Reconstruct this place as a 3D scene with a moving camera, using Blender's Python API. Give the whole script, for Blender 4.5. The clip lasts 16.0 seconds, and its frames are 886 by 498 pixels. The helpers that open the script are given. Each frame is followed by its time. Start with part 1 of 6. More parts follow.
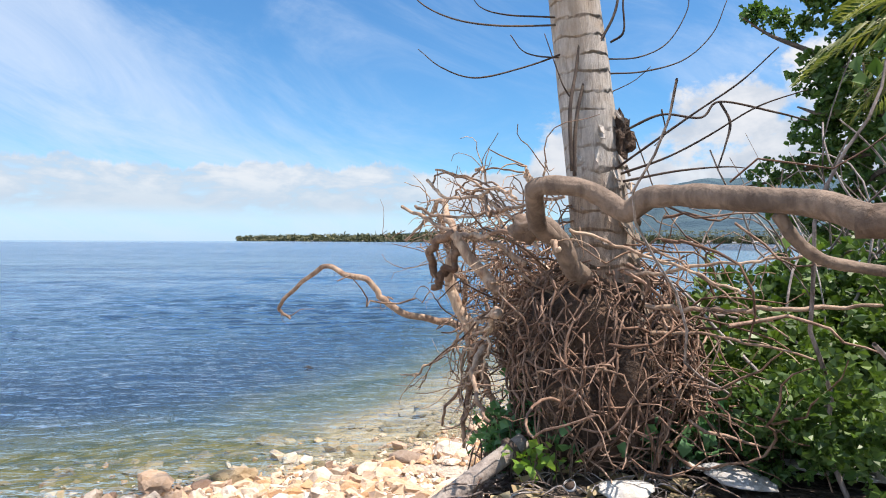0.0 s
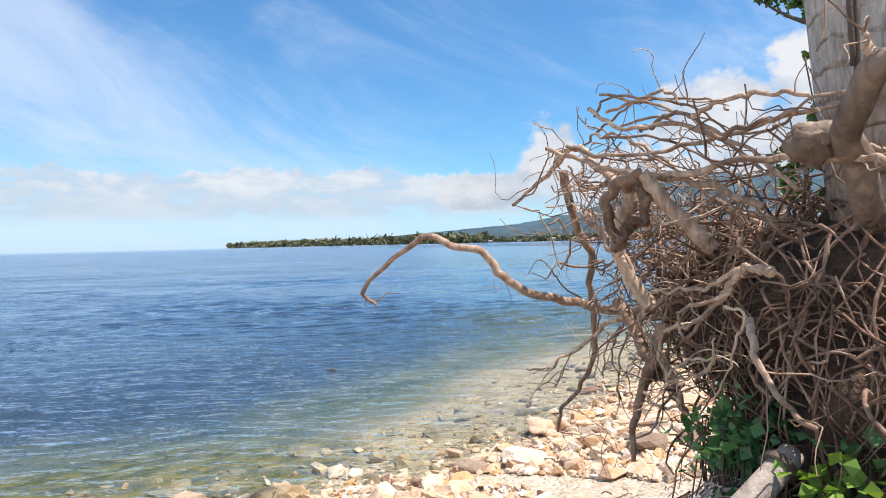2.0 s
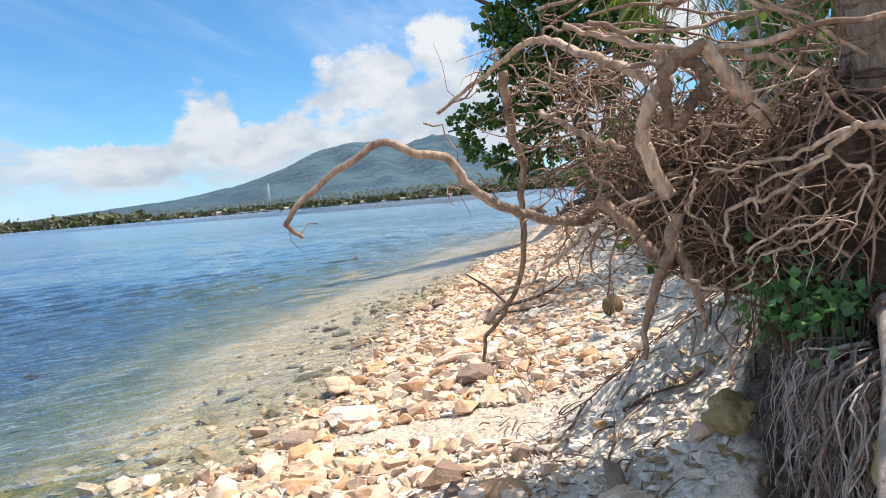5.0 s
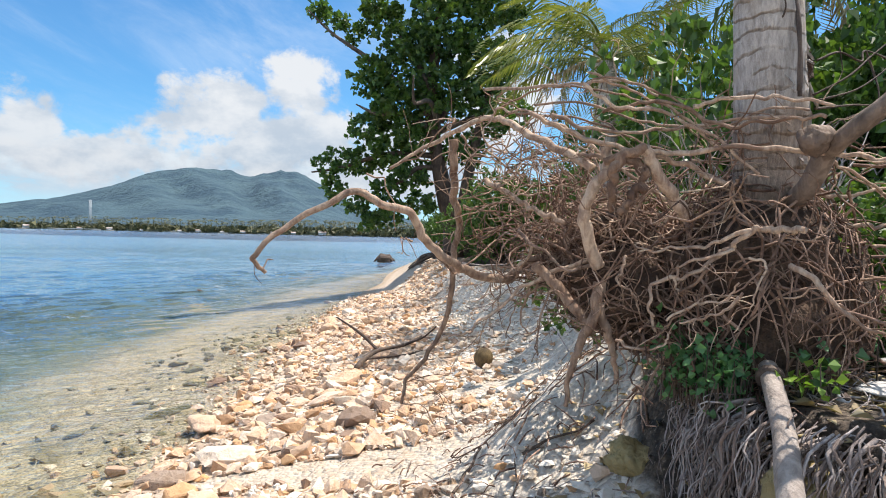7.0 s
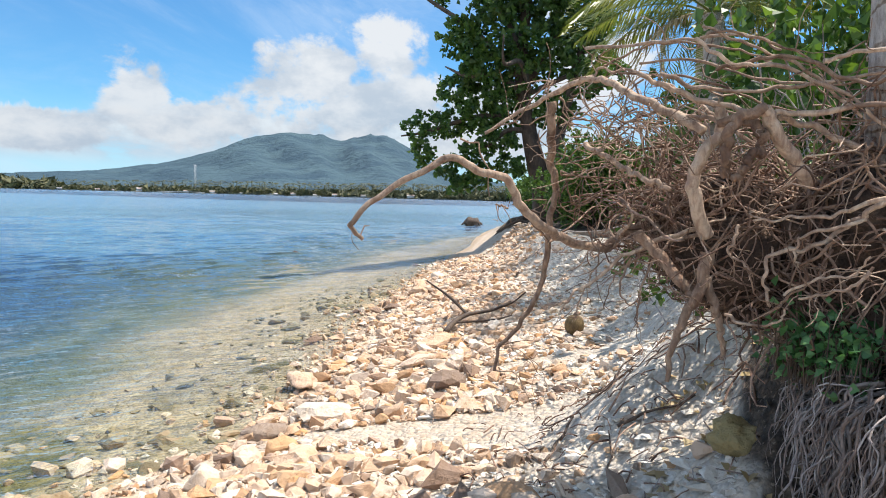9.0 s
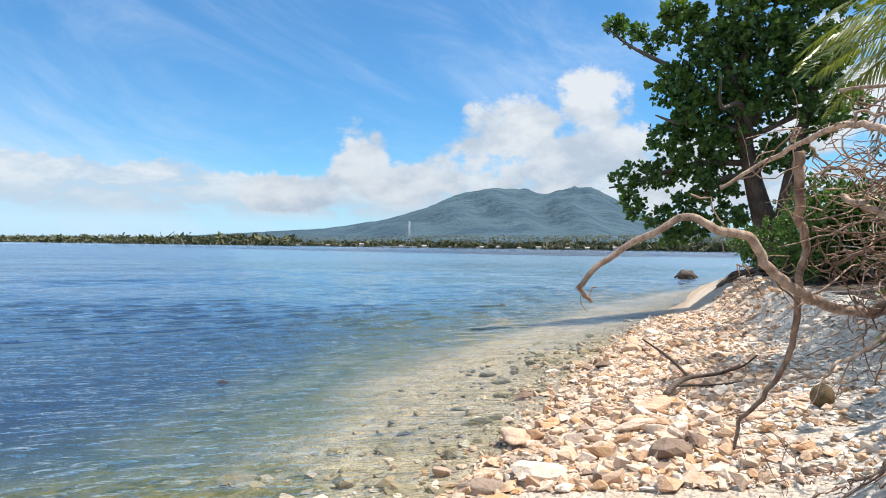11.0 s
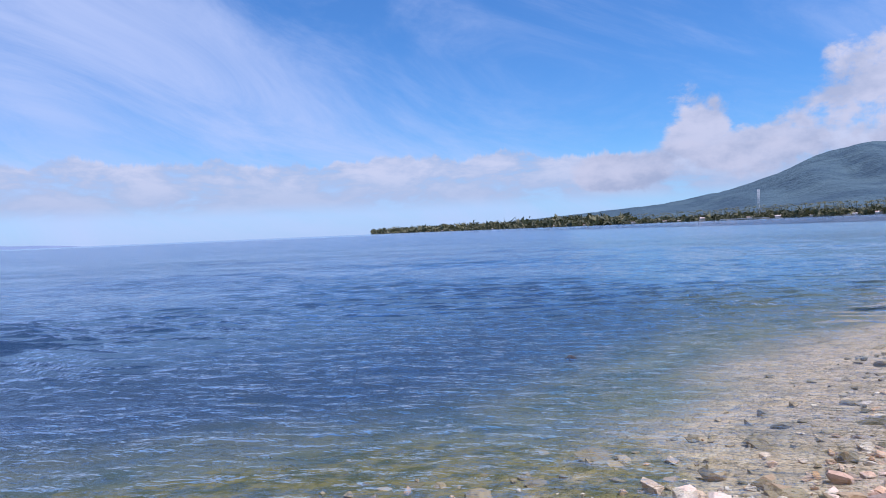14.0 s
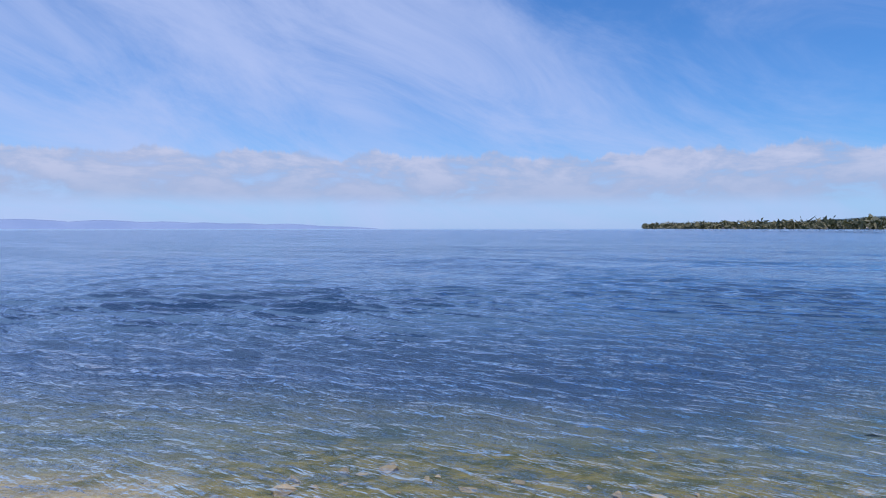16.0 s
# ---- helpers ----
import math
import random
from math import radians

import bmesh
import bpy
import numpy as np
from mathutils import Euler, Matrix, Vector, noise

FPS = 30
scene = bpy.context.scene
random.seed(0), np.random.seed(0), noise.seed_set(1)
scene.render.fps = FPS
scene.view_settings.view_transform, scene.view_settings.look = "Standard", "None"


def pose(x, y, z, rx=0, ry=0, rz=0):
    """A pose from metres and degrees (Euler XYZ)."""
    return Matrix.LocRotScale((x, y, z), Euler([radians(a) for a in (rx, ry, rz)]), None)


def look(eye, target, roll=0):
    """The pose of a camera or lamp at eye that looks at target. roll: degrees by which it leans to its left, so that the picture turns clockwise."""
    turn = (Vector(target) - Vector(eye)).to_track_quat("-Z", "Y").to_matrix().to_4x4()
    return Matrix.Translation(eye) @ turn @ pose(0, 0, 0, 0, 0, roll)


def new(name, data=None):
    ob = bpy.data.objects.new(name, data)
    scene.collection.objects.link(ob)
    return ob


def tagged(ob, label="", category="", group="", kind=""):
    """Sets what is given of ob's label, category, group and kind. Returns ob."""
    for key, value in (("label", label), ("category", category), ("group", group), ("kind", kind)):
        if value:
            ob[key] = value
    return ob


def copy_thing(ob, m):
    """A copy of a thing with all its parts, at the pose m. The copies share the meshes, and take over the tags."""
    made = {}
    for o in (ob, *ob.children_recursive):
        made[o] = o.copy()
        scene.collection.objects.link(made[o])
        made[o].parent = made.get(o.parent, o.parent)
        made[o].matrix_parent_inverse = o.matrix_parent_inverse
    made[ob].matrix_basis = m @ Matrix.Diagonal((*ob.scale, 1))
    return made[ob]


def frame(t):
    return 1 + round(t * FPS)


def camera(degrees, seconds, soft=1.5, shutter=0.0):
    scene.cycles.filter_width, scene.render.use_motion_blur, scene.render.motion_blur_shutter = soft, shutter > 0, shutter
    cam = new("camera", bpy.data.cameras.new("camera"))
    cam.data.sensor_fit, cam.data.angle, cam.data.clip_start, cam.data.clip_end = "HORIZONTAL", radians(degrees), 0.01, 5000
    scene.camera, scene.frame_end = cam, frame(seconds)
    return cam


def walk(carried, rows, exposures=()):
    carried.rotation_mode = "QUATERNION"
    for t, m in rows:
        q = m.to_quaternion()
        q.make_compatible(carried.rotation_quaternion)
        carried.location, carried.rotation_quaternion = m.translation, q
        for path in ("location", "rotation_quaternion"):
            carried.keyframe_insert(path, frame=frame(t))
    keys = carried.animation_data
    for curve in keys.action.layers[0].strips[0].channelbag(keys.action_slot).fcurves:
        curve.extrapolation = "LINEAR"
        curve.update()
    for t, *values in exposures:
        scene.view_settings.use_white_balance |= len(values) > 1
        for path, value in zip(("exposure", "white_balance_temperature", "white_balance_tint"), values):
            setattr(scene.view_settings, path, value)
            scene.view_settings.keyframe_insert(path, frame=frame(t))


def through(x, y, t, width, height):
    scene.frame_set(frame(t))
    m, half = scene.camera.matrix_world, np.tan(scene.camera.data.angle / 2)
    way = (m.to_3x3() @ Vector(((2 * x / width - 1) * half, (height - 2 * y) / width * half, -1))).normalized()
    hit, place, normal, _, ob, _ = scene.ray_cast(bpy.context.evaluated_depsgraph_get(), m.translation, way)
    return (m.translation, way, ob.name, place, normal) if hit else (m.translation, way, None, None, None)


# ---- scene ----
cam = camera(69.1, 16.0, 1.0)
PATH = [
    (0, (0.407, 0.854, 2.335), (0.433, 2.854, 2.311), 0.2),
    (0.5, (0.28, 1.058, 2.331), (0.292, 3.055, 2.222), -1.5),
    (1, (0.105, 1.234, 2.282), (0.218, 3.229, 2.197), -1.9),
    (1.5, (-0.037, 1.472, 2.189), (0.145, 3.45, 2.425), -3.7),
    (2, (-0.233, 1.628, 2.156), (-0.181, 3.627, 2.136), -1.4),
    (2.5, (-0.507, 1.746, 2.14), (0.004, 3.679, 2.139), -5.6),
    (3, (-0.702, 1.818, 2.148), (-0.247, 3.765, 2.148), -5.0),
    (3.5, (-0.841, 1.988, 2.108), (-0.147, 3.863, 2.067), -5.1),
    (6, (-1.682, 2.511, 1.937), (-0.524, 4.132, 1.762), -2.8),
    (6.5, (-1.837, 2.515, 1.976), (-0.5, 4.002, 1.909), -0.7),
    (7, (-1.794, 2.506, 2.011), (-0.398, 3.938, 1.973), 1.3),
    (7.5, (-1.768, 2.524, 2.02), (-0.378, 3.955, 1.87), 0.7),
    (8, (-1.776, 2.562, 2.023), (-0.49, 4.082, 1.836), 1.1),
    (10.5, (-1.845, 2.569, 2.044), (-0.916, 4.339, 1.998), 1.0),
    (11, (-1.883, 2.604, 2.062), (-1.248, 4.5, 2.055), 0.7),
    (11.5, (-1.92, 2.61, 2.055), (-1.485, 4.562, 2.043), 0.6),
    (12, (-1.946, 2.626, 2.058), (-1.714, 4.612, 2.034), -0.2),
    (12.5, (-1.961, 2.661, 2.058), (-1.959, 4.661, 2.028), -0.3),
    (13, (-1.925, 2.763, 2.044), (-2.086, 4.756, 2.013), -0.3),
    (13.5, (-1.899, 2.874, 1.999), (-2.122, 4.861, 1.948), -0.9),
    (14, (-1.973, 2.934, 1.981), (-2.345, 4.899, 1.925), -2.4),
    (14.5, (-2.084, 2.943, 1.932), (-2.456, 4.907, 1.882), -2.4),
    (15, (-2.085, 3.038, 1.911), (-2.747, 4.922, 1.791), -0.8),
    (15.5, (-2.124, 3.126, 1.849), (-2.965, 4.937, 1.748), 0.2),
    (16, (-2.195, 3.225, 1.851), (-3.32, 4.878, 1.787), -0.0),
]
walk(cam, [(t, look(eye, target, roll)) for t, eye, target, roll in PATH], exposures=[(0, 0.58, 6900, 16), (11.4, 0.50, 6650, 12), (12.5, 0.24, 5950, 28), (14, 0.16, 5850, 30), (16, 0.0, 5800, 29)])

# ---------------------------------------------------------------- world, sun
SUN_AZ, SUN_EL = radians(112), radians(67)      # compass turn from +y, clockwise; height
SUN_DIR = Vector((math.sin(SUN_AZ) * math.cos(SUN_EL), math.cos(SUN_AZ) * math.cos(SUN_EL), math.sin(SUN_EL)))


class Nodes:
    """Short-hand for building a node tree."""

    def __init__(self, tree):
        self.t = tree

    def add(self, kind, **values):
        n = self.t.nodes.new(kind)
        for key, value in values.items():
            if key == "op":
                n.operation = value
            elif key == "blend":
                n.blend_type = value
            elif key == "data":
                n.data_type = value
            elif key == "attr":
                n.attribute_name = value
            elif key == "interp":
                n.interpolation_type = value
        return n

    def link(self, a, b):
        self.t.links.new(a, b)

    def put(self, socket, value):
        if isinstance(value, bpy.types.NodeSocket):
            self.link(value, socket)
        else:
            socket.default_value = value

    def math(self, op, a, b=0.0, c=0.0, clamp=False):
        n = self.add("ShaderNodeMath", op=op)
        n.use_clamp = clamp
        self.put(n.inputs[0], a), self.put(n.inputs[1], b), self.put(n.inputs[2], c)
        return n.outputs[0]

    def vec(self, op, a, b=(0, 0, 0)):
        n = self.add("ShaderNodeVectorMath", op=op)
        self.put(n.inputs[0], a), self.put(n.inputs[1], b)
        return n.outputs[0]

    def noise(self, vector, scale, detail=4.0, rough=0.55, distort=0.0):
        n = self.add("ShaderNodeTexNoise")
        self.put(n.inputs["Vector"], vector)
        n.inputs["Scale"].default_value, n.inputs["Detail"].default_value = scale, detail
        n.inputs["Roughness"].default_value, n.inputs["Distortion"].default_value = rough, distort
        return n.outputs[0]

    def voronoi(self, vector, scale, feature="F1", out="Distance"):
        n = self.add("ShaderNodeTexVoronoi")
        n.feature = feature
        self.put(n.inputs["Vector"], vector)
        n.inputs["Scale"].default_value = scale
        return n.outputs[out]

    def ramp(self, fac, *stops):
        n = self.add("ShaderNodeValToRGB")
        e = n.color_ramp.elements
        while len(e) < len(stops):
            e.new(0.5)
        for s, (p, c) in zip(e, stops):
            s.position = p
            s.color = (*c, 1) if len(c) == 3 else c
        self.put(n.inputs[0], fac)
        return n.outputs[0]

    def smooth(self, x, lo, hi, a=0.0, b=1.0):
        n = self.add("ShaderNodeMapRange", interp="SMOOTHSTEP")
        self.put(n.inputs[0], x)
        for i, v in enumerate((lo, hi, a, b)):
            n.inputs[1 + i].default_value = v
        return n.outputs[0]

    def mix(self, fac, a, b, blend="MIX"):
        n = self.add("ShaderNodeMix", data="RGBA", blend=blend)
        for s, v in ((0, fac), (6, a), (7, b)):
            if isinstance(v, tuple) and len(v) == 3:
                v = (*v, 1)
            self.put(n.inputs[s], v)
        return n.outputs[2]

    def stretch(self, vector, scale, turn=0.0, shift=(0, 0, 0)):
        if turn:
            spin = self.add("ShaderNodeVectorRotate")
            spin.rotation_type = "Z_AXIS"
            self.put(spin.inputs["Vector"], vector)
            spin.inputs["Angle"].default_value = turn
            vector = spin.outputs[0]
        n = self.add("ShaderNodeMapping")
        self.put(n.inputs[0], vector)
        n.inputs["Location"].default_value = shift
        n.inputs["Scale"].default_value = scale
        return n.outputs[0]


def build_world():
    world = bpy.data.worlds.new("sky")
    scene.world = world
    world.use_nodes = True
    world.node_tree.nodes.clear()
    N = Nodes(world.node_tree)
    sky = N.add("ShaderNodeTexSky")
    sky.sky_type, sky.sun_disc = "NISHITA", False
    sky.sun_elevation, sky.sun_rotation = SUN_EL, SUN_AZ
    sky.air_density, sky.dust_density, sky.ozone_density = 1.0, 0.6, 2.5
    way = N.add("ShaderNodeTexCoord").outputs["Generated"]
    split = N.add("ShaderNodeSeparateXYZ")
    N.put(split.inputs[0], way)
    x, y, z = split.outputs
    az = N.math("ARCTAN2", x, y)
    el = N.math("ARCSINE", z)
    flat = N.add("ShaderNodeCombineXYZ")
    N.put(flat.inputs[0], az), N.put(flat.inputs[1], el)
    plane = flat.outputs[0]

    # high thin veils, drawn out along a slant
    streak = N.noise(N.stretch(plane, (2.8, 8.0, 1), radians(22), (0.4, 0.2, 0)), 1.0, 9, 0.66, 0.7)
    broad = N.noise(N.stretch(plane, (1.0, 3.4, 1), radians(20), (3.1, 1.7, 0)), 1.0, 4, 0.55)
    # more veil towards the open sea, clear blue over the cape
    line = N.math("ADD", el, N.math("MULTIPLY", az, 0.56))
    seaward = N.smooth(line, 0.16, -0.02)
    veil = N.math("ADD", N.math("MULTIPLY", streak, 0.75), N.math("MULTIPLY", broad, 0.45))
    veil = N.math("ADD", veil, N.math("MULTIPLY", seaward, 0.24))
    # a paler sheet overhead
    veil = N.math("ADD", veil, N.smooth(el, 0.42, 0.95, 0.0, 0.34))
    veil = N.smooth(veil, 0.53, 1.06, 0.0, 0.82)
    veil = N.math("MULTIPLY", veil, N.smooth(el, 1.5, 0.9, 0.6, 1.0))

    # long bank of low cloud over the horizon
    puff = N.noise(N.stretch(plane, (9, 24, 1), 0, (1.3, 0.4, 0)), 1.0, 8, 0.6, 0.2)
    top = N.math("SUBTRACT", el, N.math("MULTIPLY", N.noise(N.stretch(plane, (9, 3, 1)), 1.0, 6, 0.65), 0.085))
    bank = N.math("MULTIPLY", N.smooth(top, 0.071, 0.063), N.smooth(el, 0.028, 0.056))
    bank = N.math("MULTIPLY", bank, N.smooth(puff, 0.32, 0.50, 0.25, 1.0))
    crowns = N.math("MULTIPLY", N.smooth(puff, 0.40, 0.62), N.smooth(el, 0.05, 0.10, 0.35, 1.0))

    # heaped clouds over the mountain
    lump = N.noise(N.stretch(plane, (11, 14, 1), 0, (7.7, 2.2, 0)), 1.0, 9, 0.62, 0.15)
    heap = None
    for a, e, ra, re in ((0.205, 0.128, 0.060, 0.062), (0.265, 0.105, 0.10, 0.045), (0.44, 0.175, 0.085, 0.085), (0.545, 0.215, 0.06, 0.055),
                         (0.50, 0.13, 0.16, 0.065), (0.70, 0.11, 0.16, 0.07), (0.10, 0.075, 0.11, 0.030),
                         (0.86, 0.20, 0.10, 0.09)):
        da = N.math("MULTIPLY", N.math("SUBTRACT", az, a), 1 / ra)
        de = N.math("MULTIPLY", N.math("SUBTRACT", el, e), 1 / re)
        r = N.math("SQRT", N.math("ADD", N.math("MULTIPLY", da, da), N.math("MULTIPLY", de, de)))
        f = N.math("SUBTRACT", 1.0, r)
        heap = f if heap is None else N.math("MAXIMUM", heap, f)
    heap = N.math("ADD", heap, N.math("MULTIPLY", N.math("SUBTRACT", lump, 0.5), 2.6))
    heap = N.smooth(heap, 0.0, 0.42)

    shade = N.noise(N.stretch(plane, (8, 13, 1), 0, (2.2, 9.1, 0)), 1.0, 6, 0.6)
    high = N.smooth(el, 0.08, 0.22)
    light = N.math("ADD", N.smooth(shade, 0.36, 0.62, 0.0, 0.75), N.math("MULTIPLY", high, 0.35), clamp=True)
    puffs = N.mix(light, (0.32, 0.40, 0.49), (0.56, 0.605, 0.64))
    haze = N.smooth(el, 0.15, 0.0, 0.0, 0.50)

    tone = N.mix(1.0, sky.outputs[0], (SKY_GAIN * 0.48, SKY_GAIN * 0.96, SKY_GAIN * 1.24), "MULTIPLY")
    tone = N.mix(haze, tone, (0.44, 0.67, 0.90))
    tone = N.mix(veil, tone, (0.47, 0.59, 0.74))
    tone = N.mix(N.math("MULTIPLY", bank, 0.85), tone, N.mix(crowns, (0.36, 0.46, 0.56), (0.55, 0.60, 0.635)))
    tone = N.mix(N.math("MULTIPLY", heap, 0.95), tone, puffs)
    back = N.add("ShaderNodeBackground")
    N.put(back.inputs[0], tone)
    back.inputs[1].default_value = 1.0
    out = N.add("ShaderNodeOutputWorld")
    N.link(back.outputs[0], out.inputs[0])


SKY_GAIN = 0.10
build_world()
lamp = bpy.data.lights.new("sun", "SUN")
lamp.energy, lamp.angle, lamp.color = 4.9, radians(0.53), (1.0, 0.96, 0.88)
sun = new("sun", lamp)
sun.matrix_world = look(SUN_DIR * 50, (0, 0, 0))

# ---------------------------------------------------------------- materials
def material(name):
    m = bpy.data.materials.new(name)
    m.use_nodes = True
    N = Nodes(m.node_tree)
    bsdf = m.node_tree.nodes["Principled BSDF"]
    return m, N, bsdf


def bump(N, bsdf, height, strength, distance):
    b = N.add("ShaderNodeBump")
    b.inputs["Strength"].default_value, b.inputs["Distance"].default_value = strength, distance
    N.put(b.inputs["Height"], height)
    N.link(b.outputs[0], bsdf.inputs["Normal"])


def place(N):
    return N.add("ShaderNodeNewGeometry").outputs["Position"]


def own(N):
    return N.add("ShaderNodeTexCoord").outputs["Object"]


def mat_ground():
    """Coral gravel, soil and litter on the bank, stony sea floor with painted depth tint."""
    m, N, bsdf = material("coral_gravel")
    p = place(N)
    shore = N.add("ShaderNodeAttribute", attr="inland").outputs["Fac"]
    soil = N.add("ShaderNodeAttribute", attr="soil").outputs["Fac"]
    cell = N.add("ShaderNodeTexVoronoi")
    N.put(cell.inputs["Vector"], p)
    cell.inputs["Scale"].default_value = 26
    cell2 = N.add("ShaderNodeTexVoronoi")
    N.put(cell2.inputs["Vector"], p)
    cell2.inputs["Scale"].default_value = 9
    grain, patch = N.noise(p, 60, 4), N.noise(p, 1.3, 5)
    chips = N.ramp(N.noise(cell.outputs["Color"], 3, 1),
                   (0.25, (0.50, 0.42, 0.33)), (0.45, (0.68, 0.60, 0.51)), (0.62, (0.74, 0.70, 0.64)), (0.8, (0.52, 0.38, 0.26)))
    # both ground tones darkened to paint shade into gaps between stones and chips
    stones = N.ramp(N.noise(cell2.outputs["Color"], 3, 1), (0.3, (0.34, 0.22, 0.13)), (0.5, (0.48, 0.35, 0.24)), (0.7, (0.60, 0.48, 0.36)))
    white = N.mix(N.smooth(patch, 0.35, 0.65, 0.35, 0.85), (0.43, 0.38, 0.32), chips)
    edge = N.math("ADD", shore, N.math("MULTIPLY", N.math("SUBTRACT", patch, 0.5), 1.6))
    dry = N.smooth(edge, 1.9, 3.1)
    beach = N.mix(dry, N.mix(0.45, stones, chips), white)
    wet = N.smooth(shore, 0.55, 0.05)
    beach = N.mix(N.math("MULTIPLY", wet, 0.55), beach, N.mix(1.0, beach, (0.55, 0.44, 0.31), "MULTIPLY"))
    # sea floor: pale rubble, weed-grown stones, then deep water's tint painted into the colour
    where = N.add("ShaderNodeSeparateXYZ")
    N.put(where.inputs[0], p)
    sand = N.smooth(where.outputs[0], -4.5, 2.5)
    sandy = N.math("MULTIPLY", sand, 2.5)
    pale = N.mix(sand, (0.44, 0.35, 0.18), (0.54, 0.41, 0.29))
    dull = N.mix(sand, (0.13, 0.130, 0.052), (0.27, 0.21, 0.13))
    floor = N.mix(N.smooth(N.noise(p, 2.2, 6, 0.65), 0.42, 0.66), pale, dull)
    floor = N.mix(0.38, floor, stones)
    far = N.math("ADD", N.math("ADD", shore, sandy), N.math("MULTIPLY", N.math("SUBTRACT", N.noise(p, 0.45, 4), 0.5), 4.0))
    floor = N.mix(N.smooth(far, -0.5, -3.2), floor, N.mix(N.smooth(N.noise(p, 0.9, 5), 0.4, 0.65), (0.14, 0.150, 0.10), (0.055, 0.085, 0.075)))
    # blue of deep water, paler eastward in place of brighter sky reflection
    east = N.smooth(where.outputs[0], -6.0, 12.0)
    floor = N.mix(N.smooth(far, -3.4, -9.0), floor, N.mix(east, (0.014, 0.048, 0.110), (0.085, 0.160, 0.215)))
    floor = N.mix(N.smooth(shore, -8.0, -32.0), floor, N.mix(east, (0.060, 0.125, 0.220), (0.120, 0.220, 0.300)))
    # a bed of olive weed
    weed = N.vec("SUBTRACT", p, (-4.3, 8.0, 0))
    reach = N.add("ShaderNodeVectorMath", op="LENGTH")
    N.put(reach.inputs[0], N.stretch(weed, (0.28, 0.46, 0), radians(-27)))
    bed = N.math("ADD", reach.outputs["Value"], N.math("MULTIPLY", N.math("SUBTRACT", N.noise(p, 1.6, 5, 0.6), 0.5), 1.6))
    floor = N.mix(N.smooth(bed, 1.15, 0.75, 0, 0.85), floor, N.mix(N.smooth(N.noise(p, 4, 5), 0.4, 0.6), (0.050, 0.062, 0.015), (0.19, 0.155, 0.045)))
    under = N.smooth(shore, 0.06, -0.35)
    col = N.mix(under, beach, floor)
    litter = N.mix(N.smooth(N.noise(p, 14, 6, 0.7), 0.4, 0.65), (0.035, 0.026, 0.020), (0.13, 0.097, 0.070))
    litter = N.mix(N.smooth(N.noise(p, 45, 3), 0.58, 0.70, 0, 0.6), litter, (0.32, 0.26, 0.20))
    soily = N.smooth(N.math("ADD", soil, N.math("MULTIPLY", N.math("SUBTRACT", N.noise(p, 5, 5), 0.5), 0.5)), 0.35, 0.62)
    col = N.mix(soily, col, litter)
    col = N.mix(N.smooth(grain, 0.35, 0.7, 0, 0.22), col, N.mix(1.0, col, (0.55, 0.50, 0.45), "MULTIPLY"))
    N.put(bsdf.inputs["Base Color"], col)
    bsdf.inputs["Roughness"].default_value = 0.9
    height = N.math("ADD", N.math("MULTIPLY", cell.outputs["Distance"], -0.5), N.math("ADD", N.math("MULTIPLY", cell2.outputs["Distance"], -0.9), N.math("MULTIPLY", grain, 0.3)))
    bump(N, bsdf, height, 1.0, 0.05)
    return m


